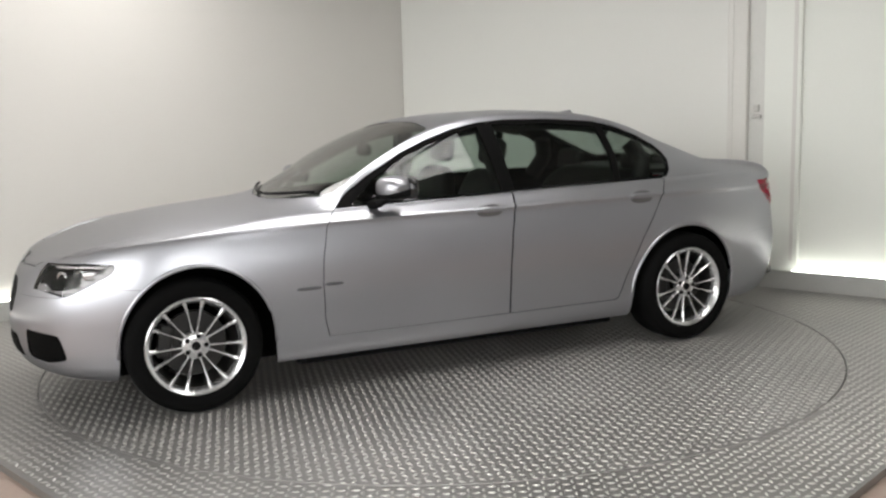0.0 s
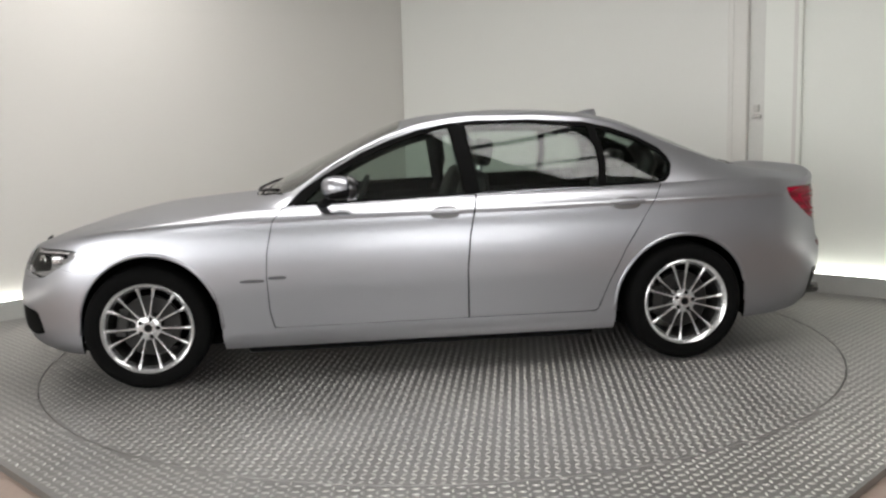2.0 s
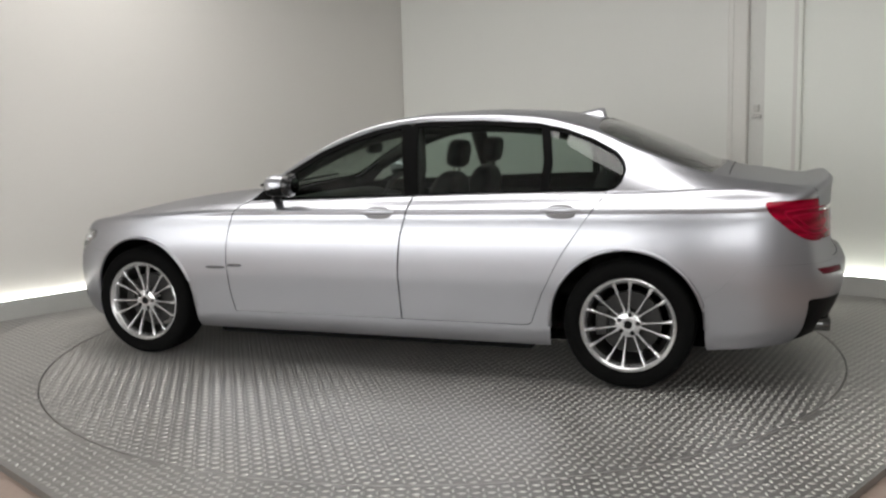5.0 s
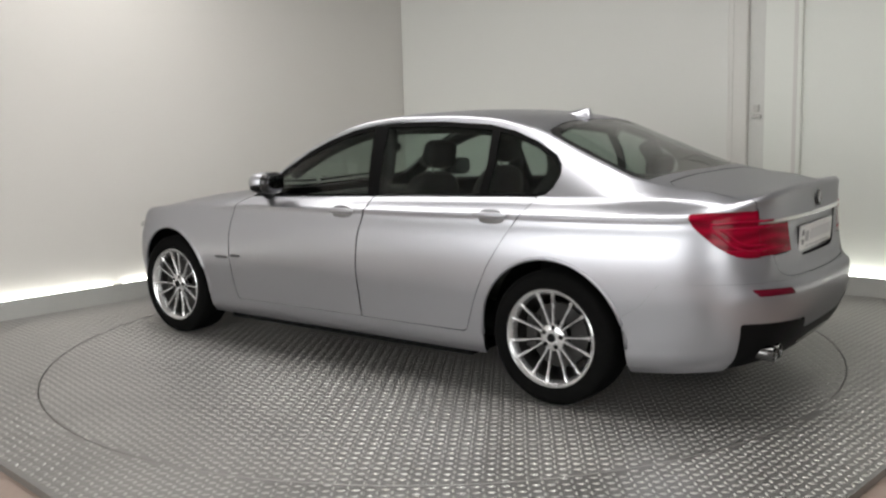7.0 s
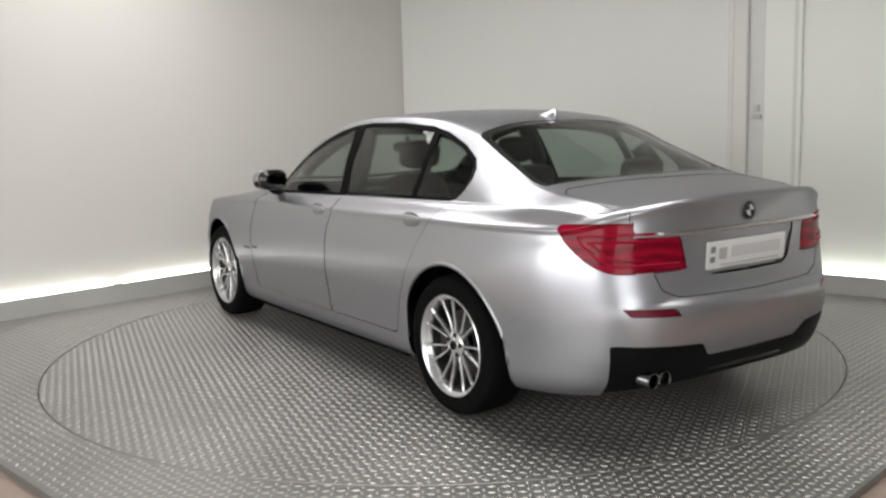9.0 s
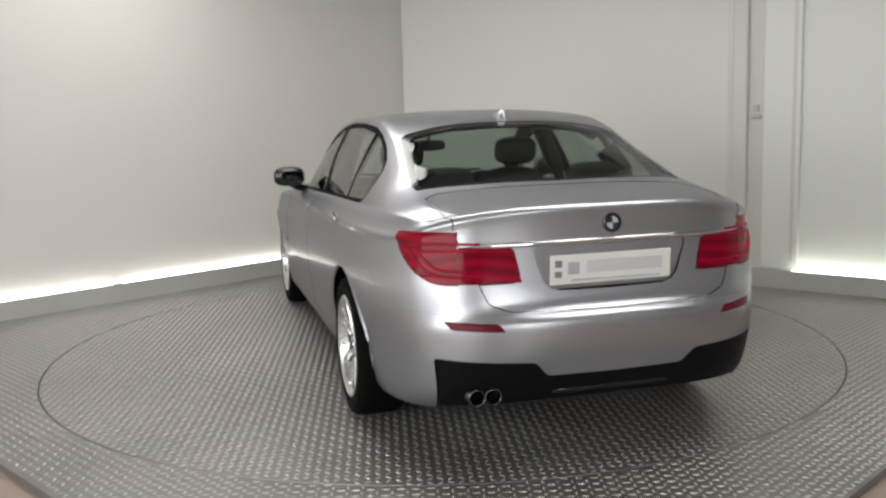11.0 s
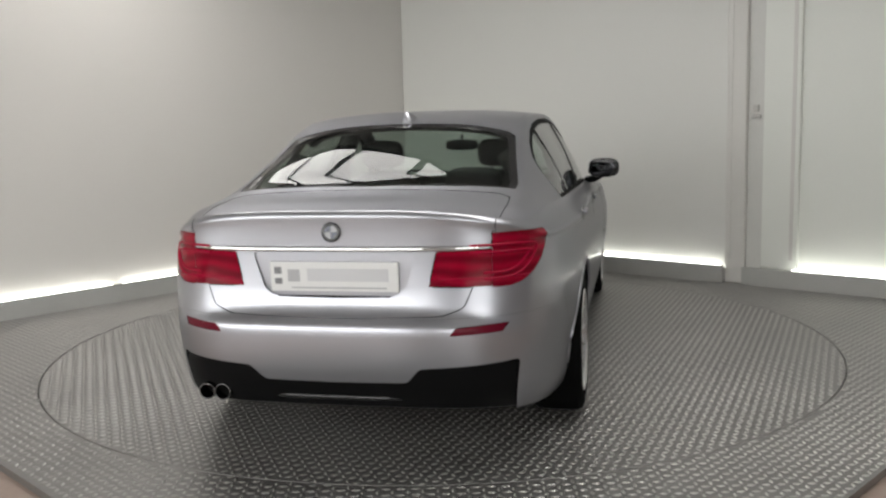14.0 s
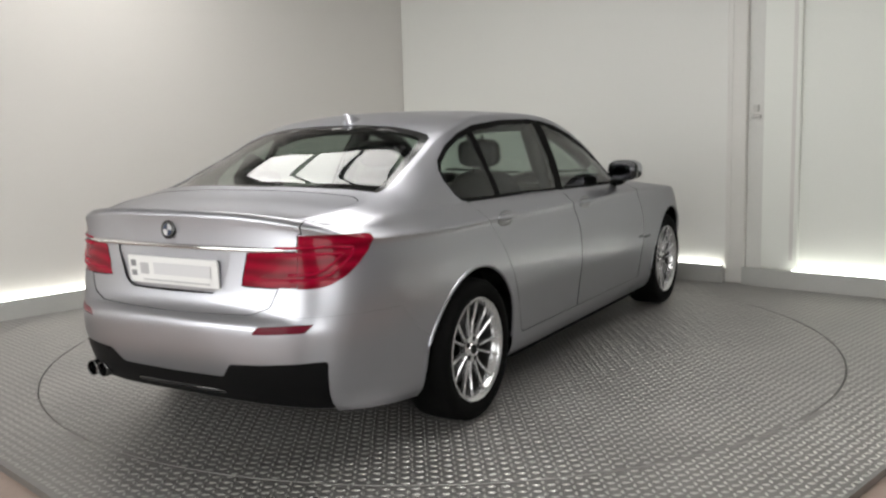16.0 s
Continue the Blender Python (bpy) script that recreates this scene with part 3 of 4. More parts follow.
    cut(bm, L, side_tail, SIDE, IDS["tail"], lambda c: c.x < -2.15, (40,))
    for f in bm.faces:
        if f[L] == 40:
            f[L] = 0
    tail_in = rounded([(0.392, 0.787), (0.424, 0.922), (0.6360, 0.928), (0.6360, 0.782)], 0.006)
    cut(bm, L, tail_in, BACK, IDS["tail_in"], rear)
    recess = rounded([(-0.1, 0.742), (0.25, 0.747), (0.292, 0.775), (0.34, 0.925), (-0.1, 0.925)], 0.03)
    cut(bm, L, recess, BACK, IDS["recess"], rear)
    trunk_back = rounded([(-0.2, 0.660), (0.45, 0.670), (0.53, 0.70), (0.567, 0.788), (0.635, 0.93), (0.645, 1.2), (-0.2, 1.2)], 0.02)
    cut(bm, L, trunk_back, BACK, IDS["trunk"], lambda c: c.x < -2.4)
    black = rounded([(-0.2, 0.395), (0.30, 0.402), (0.357, 0.466), (0.735, 0.480), (0.690, 0.1), (-0.2, 0.1)], 0.018)
    cut(bm, L, black, BACK, IDS["black"], lambda c: c.x < -2.2)
    refl = rounded([(0.478, 0.600), (0.505, 0.632), (0.70, 0.637), (0.675, 0.604)], 0.008)
    cut(bm, L, refl, BACK, IDS["refl"], rear)
    # front
    head = rounded([(1.885, 0.785), (1.90, 0.745), (2.12, 0.628), (2.235, 0.655), (2.5, 0.66), (2.5, 0.765), (2.2, 0.782), (2.0, 0.793)], 0.02)
    cut(bm, L, [(0.50, 0.4), (1.2, 0.4), (1.2, 1.04), (0.56, 1.04)], BACK, 40, lambda c: c.x > 1.8)
    cut(bm, L, head, SIDE, IDS["head"], lambda c: c.x > 1.85, (40,))
    for f in bm.faces:
        if f[L] == 40:
            f[L] = 0
    kidney = rounded([(0.03, 0.50), (0.03, 0.675), (0.22, 0.675), (0.29, 0.64), (0.27, 0.52), (0.2, 0.49)], 0.03)
    cut(bm, L, kidney, BACK, IDS["kidney"], lambda c: c.x > 2.1)
    for intake in ([(0.47, 0.30), (0.48, 0.45), (0.70, 0.435), (0.71, 0.31), (0.6, 0.285)], [(-0.1, 0.27), (-0.1, 0.39), (0.36, 0.40), (0.41, 0.29)]):
        cut(bm, L, rounded(intake, 0.03), BACK, IDS["intake"], lambda c: c.x > 1.9)
    cut(bm, L, [(2.6, 0.0), (2.6, 0.60), (2.15, 0.625), (2.0, 0.695), (1.92, 0.668), (1.7, 0.655), (1.7, 0.0)], SIDE, IDS["fbump"], lambda c: c.x > 1.7 and c.z < 0.72)
    cut(bm, L, [(-2.8, 0.66), (-2.4, 0.665), (-2.1, 0.665), (-2.0, 0.55), (-1.86, 0.46), (-1.8, 0.0), (-2.8, 0.0)], SIDE, IDS["rbump"], lambda c: c.x < -1.8 and c.z < 0.7)
    return bm, L


def extract(src, L, ids, sides, gap=0.0, sink=0.0):
    """Copy the faces of some parts, on the left (1), the right (-1) or both, with edges drawn in by the seam's width."""
    bm = bmesh.new()
    keep = [f for f in src.faces if f[L] in ids]
    for sgn in sides:
        made = {}
        for f in keep:
            vs = []
            for v in f.verts:
                if v not in made:
                    made[v] = bm.verts.new((v.co.x, v.co.y * sgn, v.co.z))
                vs.append(made[v])
            if len(set(vs)) >= 3:
                try:
                    bm.faces.new(vs if sgn > 0 else vs[::-1])
                except ValueError:
                    pass
    if len(sides) == 2:
        mid = [v for v in bm.verts if abs(v.co.y) < 1e-4]
        bmesh.ops.remove_doubles(bm, verts=mid, dist=1e-4)
    bm.normal_update()
    if gap or sink:
        at = NORMAL_AT[0]
        moves = {}
        for e in bm.edges:
            if not e.is_boundary:
                continue
            k = e.link_loops[0]
            a, z = k.vert, k.link_loop_next.vert
            t = z.co - a.co
            for v in (a, z):
                moves[v] = moves.get(v, Vector()) + t
        for v, t in list(moves.items()):
            n = at(v.co)
            d = n.cross(t)
            moves[v] = (d.normalized() * gap if d.length > 1e-7 else Vector()) - n * sink
        for v, m in moves.items():
            v.co += m
    return bm


def rim_in(bm, depth):
    """Turn the skin's free edges inward, to give it thickness."""
    bm.normal_update()
    es = [e for e in bm.edges if e.is_boundary and not all(abs(v.co.y) < 1e-4 for v in e.verts)]
    nrm = {v: NORMAL_AT[0](v.co) for e in es for v in e.verts}
    ret = bmesh.ops.extrude_edge_only(bm, edges=es)
    new_v = [v for v in ret["geom"] if isinstance(v, bmesh.types.BMVert)]
    for v in new_v:
        for e in v.link_edges:
            o = e.other_vert(v)
            if o in nrm:
                v.co -= nrm[o] * depth
                break
    return list({f for v in new_v for f in v.link_faces})


def surface_normals(src):
    """A function that gives the smooth skin's normal at a place of the left or right half."""
    tri = src.copy()
    bmesh.ops.triangulate(tri, faces=tri.faces[:])
    tri.normal_update()
    tri.verts.ensure_lookup_table()
    tri.faces.ensure_lookup_table()
    tree = BVHTree.FromBMesh(tri)
    vn = []
    for v in tri.verts:
        n = v.normal.copy()
        if abs(v.co.y) < 1e-4:
            n.y = 0
            n.normalize()
        vn.append(n)
    table = [([v.co.copy() for v in f.verts], [vn[v.index] for v in f.verts]) for f in tri.faces]
    tri.free()

    def at(p):
        s = 1 if p.y >= 0 else -1
        q, _, i, _ = tree.find_nearest(Vector((p.x, abs(p.y), p.z)))
        pts, ns = table[i]
        n = barycentric_transform(q, *pts, *ns).normalized()
        return Vector((n.x, n.y * s, n.z))
    SKIN_TREE.append(tree)
    return at


SKIN_TREE = []


def skin_y(x, z):
    """The half width of the body at a height and length."""
    hit = SKIN_TREE[0].ray_cast(Vector((x, 2.0, z)), Vector((0, -1, 0)))
    return hit[0].y if hit[0] else 0.9


NORMAL_AT = [None]
CAR = tagged(new("car"), "silver metallic four-door saloon car parked on the turntable", "car")


def skin(name, bm, mat, label="", depth=0.018, smooth=True, parent=None):
    outer = bm.faces.layers.int.new("outer")
    for f in bm.faces:
        f[outer] = 1
    if depth:
        for f in rim_in(bm, depth):
            f[outer] = 0
    ob = part(name, bm, mat, parent or CAR, label, True)
    me = ob.data
    mark = [d.value for d in me.attributes["outer"].data]
    # turned-in panel edges go black: the seams' shade is put into their colour
    me.materials.append(M_INNER)
    for p in me.polygons:
        if not mark[p.index]:
            p.material_index = 1
    at = NORMAL_AT[0]
    nv = {}
    loops = [None] * len(me.loops)
    for p in me.polygons:
        for k in p.loop_indices:
            v = me.loops[k].vertex_index
            if mark[p.index]:
                if v not in nv:
                    nv[v] = at(me.vertices[v].co)
                loops[k] = nv[v]
            else:
                loops[k] = p.normal.copy()
    me.normals_split_custom_set(loops)
    return ob


def sharp(ob, deg=38):
    me = ob.data
    bm = bmesh.new()
    bm.from_mesh(me)
    for e in bm.edges:
        if len(e.link_faces) == 2 and e.calc_face_angle() > math.radians(deg):
            e.smooth = False
    bm.to_mesh(me)
    bm.free()


def build_car_body():
    smooth_skin = shell_bm()
    NORMAL_AT[0] = surface_normals(smooth_skin)
    smooth_skin.free()
    src, L = cut_shell()
    I = IDS
    g, s = 0.0045, 0.0012
    skin("body_shell", extract(src, L, (I["shell"],), (1, -1)), M_PAINT, "silver painted wings, sills, pillars and roof")
    for sg in (1, -1):
        skin("front_door", extract(src, L, (I["fdoor"],), (sg,), g, s), M_PAINT)
        skin("rear_door", extract(src, L, (I["rdoor"],), (sg,), g, s), M_PAINT)
        skin("tail_light", extract(src, L, (I["tail"],), (sg,), 0.0006, 0.001), M_RED, "glossy red tail-light lens")
        skin("tail_light", extract(src, L, (I["tail_in"],), (sg,), 0.0006, 0.001), M_RED, "glossy red tail-light lens")
        skin("reflector", extract(src, L, (I["refl"],), (sg,), 0.001, 0.002), M_RED_DARK, "dark red bumper reflector")
        skin("headlight", extract(src, L, (I["head"],), (sg,), 0.004, 0.028), M_LAMP, "dark glossy headlight housing")
        skin("headlight_lens", extract(src, L, (I["head"],), (sg,), 0.001, 0.002), M_LENS, "clear headlight lens", 0)
        skin("window_frame", extract(src, L, (I["glass"],), (sg,), 0.001, 0.003), M_FRAME, "black window surround")
        for i in range(3):
            skin(("front_window", "rear_window", "quarter_window")[i], extract(src, L, (I["pane%d" % i],), (sg,), -0.002, 0.006), M_GLASS, "dark tinted side glass", 0)
    skin("bonnet", extract(src, L, (I["hood"],), (1, -1), g, s), M_PAINT)
    skin("boot_lid", extract(src, L, (I["trunk"],), (1, -1), g, s), M_PAINT, "", 0.028)
    skin("front_bumper", extract(src, L, (I["fbump"],), (1, -1), 0.0015, 0.002), M_PAINT)
    skin("rear_bumper", extract(src, L, (I["rbump"],), (1, -1), 0.0006, 0.0004), M_PAINT)
    skin("diffuser", extract(src, L, (I["black"],), (1, -1), 0.001, 0.012), M_BLACK, "matt black lower rear valance")
    skin("kidney_grille", extract(src, L, (I["kidney"],), (1, -1), 0.001, 0.012), M_FRAME, "black radiator grille")
    skin("air_intake", extract(src, L, (I["intake"],), (1, -1), 0.001, 0.02), M_FRAME, "black bumper air intake")
    skin("windscreen", extract(src, L, (I["wind"],), (1, -1), 0, 0.003), M_GLASS, "tinted windscreen", 0)
    skin("rear_screen", extract(src, L, (I["back"],), (1, -1), 0, 0.003), M_GLASS, "tinted rear window", 0)
    skin("rear_screen_border", extract(src, L, (I["back_border"],), (1, -1), 0, 0.003), M_GLOSS, "glossy black border of the rear window", 0)
    bm = bmesh.new()
    prism(bm, [(-0.33, 0.745), (0.33, 0.745), (0.37, 0.93), (-0.37, 0.93)], -2.527, -2.521, lambda u, v, d: (d + 0.0, u, v))
    part("plate_recess", bm, M_PAINT, CAR, "silver recess behind the plate")
    # black inner skin closes the seams
    ids = tuple(v for k, v in I.items() if k not in ("recess", "arch", "pane0", "pane1", "pane2", "wind", "back"))
    bm = extract(src, L, ids, (1, -1))
    lip = [f for f in bm.faces if f.calc_center_median().x < -2.45 and f.calc_center_median().z > 0.95]
    bmesh.ops.delete(bm, geom=lip, context="FACES")
    bm.normal_update()
    mv = {v: v.normal.copy() for v in bm.verts}
    for v, n in mv.items():
        v.co -= n * 0.022
    part("inner_skin", bm, M_INNER, CAR, "black inside of the bodywork", True)
    src.free()


def wheel(name="wheel"):
    w = new(name)
    w.parent = CAR
    bm = bmesh.new()
    lathe(bm, [(0.243, -0.10), (0.262, -0.118), (0.30, -0.122), (0.328, -0.115), (0.341, -0.095), (0.345, -0.05), (0.345, 0.05), (0.341, 0.095), (0.328, 0.115), (0.30, 0.122), (0.262, 0.118), (0.243, 0.10)], 64)
    bmesh.ops.recalc_face_normals(bm, faces=bm.faces[:])
    tyre = part("tyre", bm, M_RUBBER, w, "black rubber tyre", True)
    bm = bmesh.new()
    lathe(bm, [(0.20, -0.11), (0.238, -0.112), (0.232, -0.06), (0.228, 0.05), (0.236, 0.104), (0.250, 0.110), (0.252, 0.117), (0.247, 0.121), (0.236, 0.114), (0.226, 0.10), (0.214, 0.05), (0.208, -0.06)], 64)
    bmesh.ops.recalc_face_normals(bm, faces=bm.faces[:])
    barrel = bmesh.new()
    lathe(barrel, [(0.236, 0.098), (0.2255, 0.09), (0.212, 0.05), (0.206, -0.06), (0.20, -0.10)], 64)
    part("rim_barrel", barrel, M_IRON, w, "dark inside of the rim", True)
    # seven pairs of slim spokes that meet towards the hub
    for i in range(14):
        m = Matrix.Rotation(2 * math.pi * (i // 2) / 7, 4, "Y")
        side = 1 if i % 2 else -1
        rows = []
        for r, y, hw, th, deg in ((0.05, 0.088, 0.008, 0.03, 9.0), (0.085, 0.086, 0.0068, 0.028, 9.5), (0.13, 0.090, 0.0060, 0.024, 10.2), (0.19, 0.100, 0.0072, 0.02, 10.8), (0.222, 0.106, 0.010, 0.018, 11.2), (0.240, 0.109, 0.017, 0.016, 11.4)):
            mm = m @ Matrix.Rotation(math.radians(deg * side), 4, "Y")
            rows.append([bm.verts.new(mm @ Vector((dx, yy, r))) for dx, yy in ((-hw, y - th), (-hw, y - 0.006), (-hw * 0.35, y), (hw * 0.35, y), (hw, y - 0.006), (hw, y - th))])
        for a, b in zip(rows, rows[1:]):
            for j in range(5):
                bm.faces.new((a[j], a[j + 1], b[j + 1], b[j]))
    lathe(bm, [(0.0005, 0.094), (0.033, 0.094), (0.036, 0.090), (0.060, 0.088), (0.068, 0.082), (0.070, 0.05)], 40)
    bmesh.ops.recalc_face_normals(bm, faces=bm.faces[:])
    rim = part("rim", bm, M_ALLOY, w, "silver multi-spoke alloy wheel rim", True)
    sharp(rim, 35)
    for i in range(5):
        a = 2 * math.pi * (i + 0.5) / 5
        bm = bmesh.new()
        lathe(bm, [(0.0005, 0.001), (0.0125, 0.001), (0.013, -0.02)], 10)
        bmesh.ops.recalc_face_normals(bm, faces=bm.faces[:])
        bmesh.ops.translate(bm, verts=bm.verts[:], vec=(0.051 * math.cos(a), 0.0895, 0.051 * math.sin(a)))
        part("wheel_bolt", bm, M_BLACK, w, "dark recessed wheel bolt")
    bm = bmesh.new()
    lathe(bm, [(0.0005, 0.0985), (0.022, 0.0985), (0.0235, 0.093)], 32)
    part("hub_badge", bm, M_BLACK, w, "round dark hub badge")
    bm = bmesh.new()
    lathe(bm, [(0.07, 0.02), (0.165, 0.02), (0.168, 0.015), (0.168, -0.01), (0.07, -0.01)], 48)
    bmesh.ops.recalc_face_normals(bm, faces=bm.faces[:])
    part("brake_disc", bm, M_IRON, w, "grey iron brake disc")
    part("brake_caliper", box_bm((0.0, 0.01, 0.145), (0.17, 0.08, 0.07), Matrix.Rotation(math.radians(80), 4, "Y"), 0.015), M_IRON, w, "dark brake caliper")
    return w


def build_wheels():
    first = wheel()
    first.matrix_local = pose(1.535, 0.79, 0.345)
    for x, y, rz, rot in ((-1.535, 0.822, 0, 8), (1.535, -0.79, 180, 20), (-1.535, -0.822, 180, 5)):
        copy_thing(first, pose(x, y, 0.345, 0, 0, rz) @ pose(0, 0, 0, 0, rot, 0))
    # dark wheel housings
    for x in (1.535, -1.535):
        for sg in (1, -1):
            bm = bmesh.new()
            lathe(bm, [(0.05, 0.42), (0.425, 0.42), (0.425, 0.80)], 40)
            bmesh.ops.transform(bm, matrix=Matrix.Translation((x, 0, 0.36)) @ Matrix.Diagonal((1, sg, 1, 1)), verts=bm.verts[:])
            cutv = [v for v in bm.verts if v.co.z < 0.215]
            bmesh.ops.delete(bm, geom=cutv, context="VERTS")
            part("wheel_housing", bm, M_INNER, CAR, "black wheel housing")




def ellipsoid(bm, c, s, nu=20, nv=12, power=2.0, m=None):
    """A rounded solid: power above two makes it boxier."""
    def se(v, p):
        return math.copysign(abs(v) ** (2 / p), v)
    rows = []
    for j in range(nv + 1):
        b = -math.pi / 2 + math.pi * j / nv
        row = []
        for i in range(nu):
            a = 2 * math.pi * i / nu
            p = Vector((c[0] + s[0] * se(math.cos(b), power) * se(math.cos(a), power), c[1] + s[1] * se(math.cos(b), power) * se(math.sin(a), power), c[2] + s[2] * se(math.sin(b), power)))
            row.append(bm.verts.new((m @ p) if m else p))
        rows.append(row)
    for p, q in zip(rows, rows[1:]):
        for i in range(nu):
            bm.faces.new((p[i], p[(i + 1) % nu], q[(i + 1) % nu], q[i]))
    bmesh.ops.remove_doubles(bm, verts=bm.verts[:], dist=1e-5)
    bmesh.ops.recalc_face_normals(bm, faces=bm.faces[:])


def tube(bm, pts, r, n=10, closed=False):
    """A round bar along points."""
    rings = []
    m = len(pts)
    for i, p in enumerate(pts):
        a = pts[(i + 1) % m] if closed or i < m - 1 else p
        b = pts[i - 1] if closed or i > 0 else p
        t = (Vector(a) - Vector(b)).normalized()
        u = t.cross(Vector((0, 0, 1)) if abs(t.z) < 0.95 else Vector((1, 0, 0))).normalized()
        w = t.cross(u)
        rings.append([bm.verts.new(Vector(p) + (u * math.cos(2 * math.pi * k / n) + w * math.sin(2 * math.pi * k / n)) * r) for k in range(n)])
    pairs = list(zip(rings, rings[1:])) + ([(rings[-1], rings[0])] if closed else [])
    for p, q in pairs:
        for k in range(n):
            bm.faces.new((p[k], p[(k + 1) % n], q[(k + 1) % n], q[k]))
    if not closed:
        bm.faces.new(rings[0][::-1])
        bm.faces.new(rings[-1])
    bmesh.ops.recalc_face_normals(bm, faces=bm.faces[:])


def build_mirrors():
    for sg in (1, -1):
        arm = bmesh.new()
        tube(arm, [(0.56, 0.84 * sg, 0.99), (0.53, 0.90 * sg, 1.005), (0.49, 0.97 * sg, 1.05)], 0.026, 12)
        housing = bmesh.new()
        ellipsoid(housing, (0.47, 0.962 * sg, 1.088), (0.082, 0.102, 0.062), 28, 16, 2.7, Matrix.Translation((0.47, 0.962 * sg, 1.088)) @ Matrix.Rotation(math.radians(10 * sg), 4, "Z") @ Matrix.Translation((-0.47, -0.962 * sg, -1.088)))
        low = bmesh.new()
        ellipsoid(low, (0.462, 0.962 * sg, 1.066), (0.086, 0.103, 0.044), 28, 12, 2.7, Matrix.Translation((0.47, 0.962 * sg, 1.088)) @ Matrix.Rotation(math.radians(10 * sg), 4, "Z") @ Matrix.Translation((-0.47, -0.962 * sg, -1.088)))
        mirror = part("door_mirror", housing, M_PAINT, CAR, "silver door mirror with black base", True)
        part("mirror_base", low, M_BLACK, mirror, "black mirror underside", True)
        part("mirror_arm", arm, M_BLACK, mirror, "black mirror arm", True)
        m = Matrix.Translation((0.402, 0.968 * sg, 1.085)) @ Matrix.Rotation(math.radians(10 * sg), 4, "Z")
        rim = bmesh.new()
        ellipsoid(rim, (0, 0, 0), (0.034, 0.105, 0.066), 24, 12, 3.0, m)
        part("mirror_rim", rim, M_GLOSS, mirror, "black mirror surround", True)
        gl = bmesh.new()
        ellipsoid(gl, (-0.027, 0, 0), (0.011, 0.082, 0.048), 24, 12, 3.2, m)
        part("mirror_glass", gl, M_DARKMIRROR, mirror, "dark mirror glass", True)


def build_trim():
    # door handles in shallow bowls, whose shade is put into darker paint
    for sg in (1, -1):
        for x0, x1, z in ((-0.03, -0.225, 0.928), (-1.085, -1.28, 0.945)):
            xm = (x0 + x1) / 2
            bowl = bmesh.new()
            yh = skin_y(xm, z)
            ellipsoid(bowl, (xm, (yh - 0.003) * sg, z - 0.008), (0.082, 0.008, 0.042), 28, 12, 2.2)
            h = part("door_handle", bowl, M_BOWL_SHADE, CAR, "silver door handle over a bowl with painted-in shade", True)
            bar = bmesh.new()
            ellipsoid(bar, (xm, (yh + 0.014) * sg, z + 0.004), (0.106, 0.013, 0.0155), 28, 10, 2.6)
            part("grip", bar, M_PAINT, h, "silver handle grip", True)
            # rolled lips of the wheel arches
        for cx, half, high in ((1.515, 0.382, 0.408), (-1.52, 0.40, 0.398)):
            lip = bmesh.new()
            pts = []
            for d in range(-4, 185, 6):
                x, z = cx + (half + 0.006) * math.cos(math.radians(d)), 0.345 + (high + 0.006) * math.sin(math.radians(d))
                pts.append((x, (skin_y(x, z) - 0.004) * sg, z))
            tube(lip, pts, 0.011, 8)
            part("arch_lip", lip, M_PAINT, CAR, "", True)
        # side indicator strip across wing and door
        for x0, x1, z in ((1.022, 0.885, 0.589), (0.868, 0.765, 0.603)):
            s = bmesh.new()
            ellipsoid(s, ((x0 + x1) / 2, (skin_y((x0 + x1) / 2, z) + 0.001) * sg, z), (abs(x0 - x1) / 2, 0.006, 0.009), 20, 8, 2.8)
            part("side_repeater", s, M_SMOKE, CAR, "slim indicator strip", True)
    # roof aerial
    fin = bmesh.new()
    rows = []
    for x, h, w in ((-1.11, 0.006, 0.014), (-1.15, 0.022, 0.032), (-1.20, 0.042, 0.040), (-1.24, 0.056, 0.036), (-1.262, 0.060, 0.028), (-1.275, 0.020, 0.024)):
        zb = Z_TOP(x) - 0.006
        rows.append([fin.verts.new((x, y, zb + z)) for y, z in ((-w, 0), (-w * 0.7, h * 0.5), (-w * 0.25, h * 0.95), (0, h), (w * 0.25, h * 0.95), (w * 0.7, h * 0.5), (w, 0))])
    for a, b in zip(rows, rows[1:]):
        for j in range(6):
            fin.faces.new((a[j], a[j + 1], b[j + 1], b[j]))
    fin.faces.new(rows[0])
    fin.faces.new(rows[-1][::-1])
    bmesh.ops.recalc_face_normals(fin, faces=fin.faces[:])
    part("roof_aerial", fin, M_PAINT, CAR, "silver fin aerial", True)
    # chrome bar over the plate
    bar = bmesh.new()
    pts = []
    for i in range(-14, 15):
        y = i * 0.615 / 14
        x = XR0 + (XR_F(0.9) - XR0) * (1 - (abs(y) / (W_F(0.9) * 0.855)) ** 3.8) ** (1 / 3.8)
        pts.append((x + 0.001, y, 0.937))
    rows = [[bar.verts.new((p[0] + dx, p[1], p[2] + dz)) for dx, dz in ((0.02, -0.011), (-0.004, -0.011), (-0.008, -0.004), (-0.006, 0.006), (0.0, 0.011), (0.02, 0.011))] for p in pts]
    for a, b in zip(rows, rows[1:]):
        for j in range(5):
            bar.faces.new((a[j], a[j + 1], b[j + 1], b[j]))
    bmesh.ops.recalc_face_normals(bar, faces=bar.faces[:])
    part("chrome_strip", bar, M_CHROME, CAR, "chrome strip over the number plate", True)
    # number plate
    m = Matrix.Translation((-2.537, 0, 0.824)) @ Matrix.Rotation(math.radians(-4), 4, "Y")
    plate = part("number_plate", box_bm((0, 0, 0), (0.010, 0.54, 0.122), m, 0.003), M_PLATE, CAR, "white number plate with grey bars")
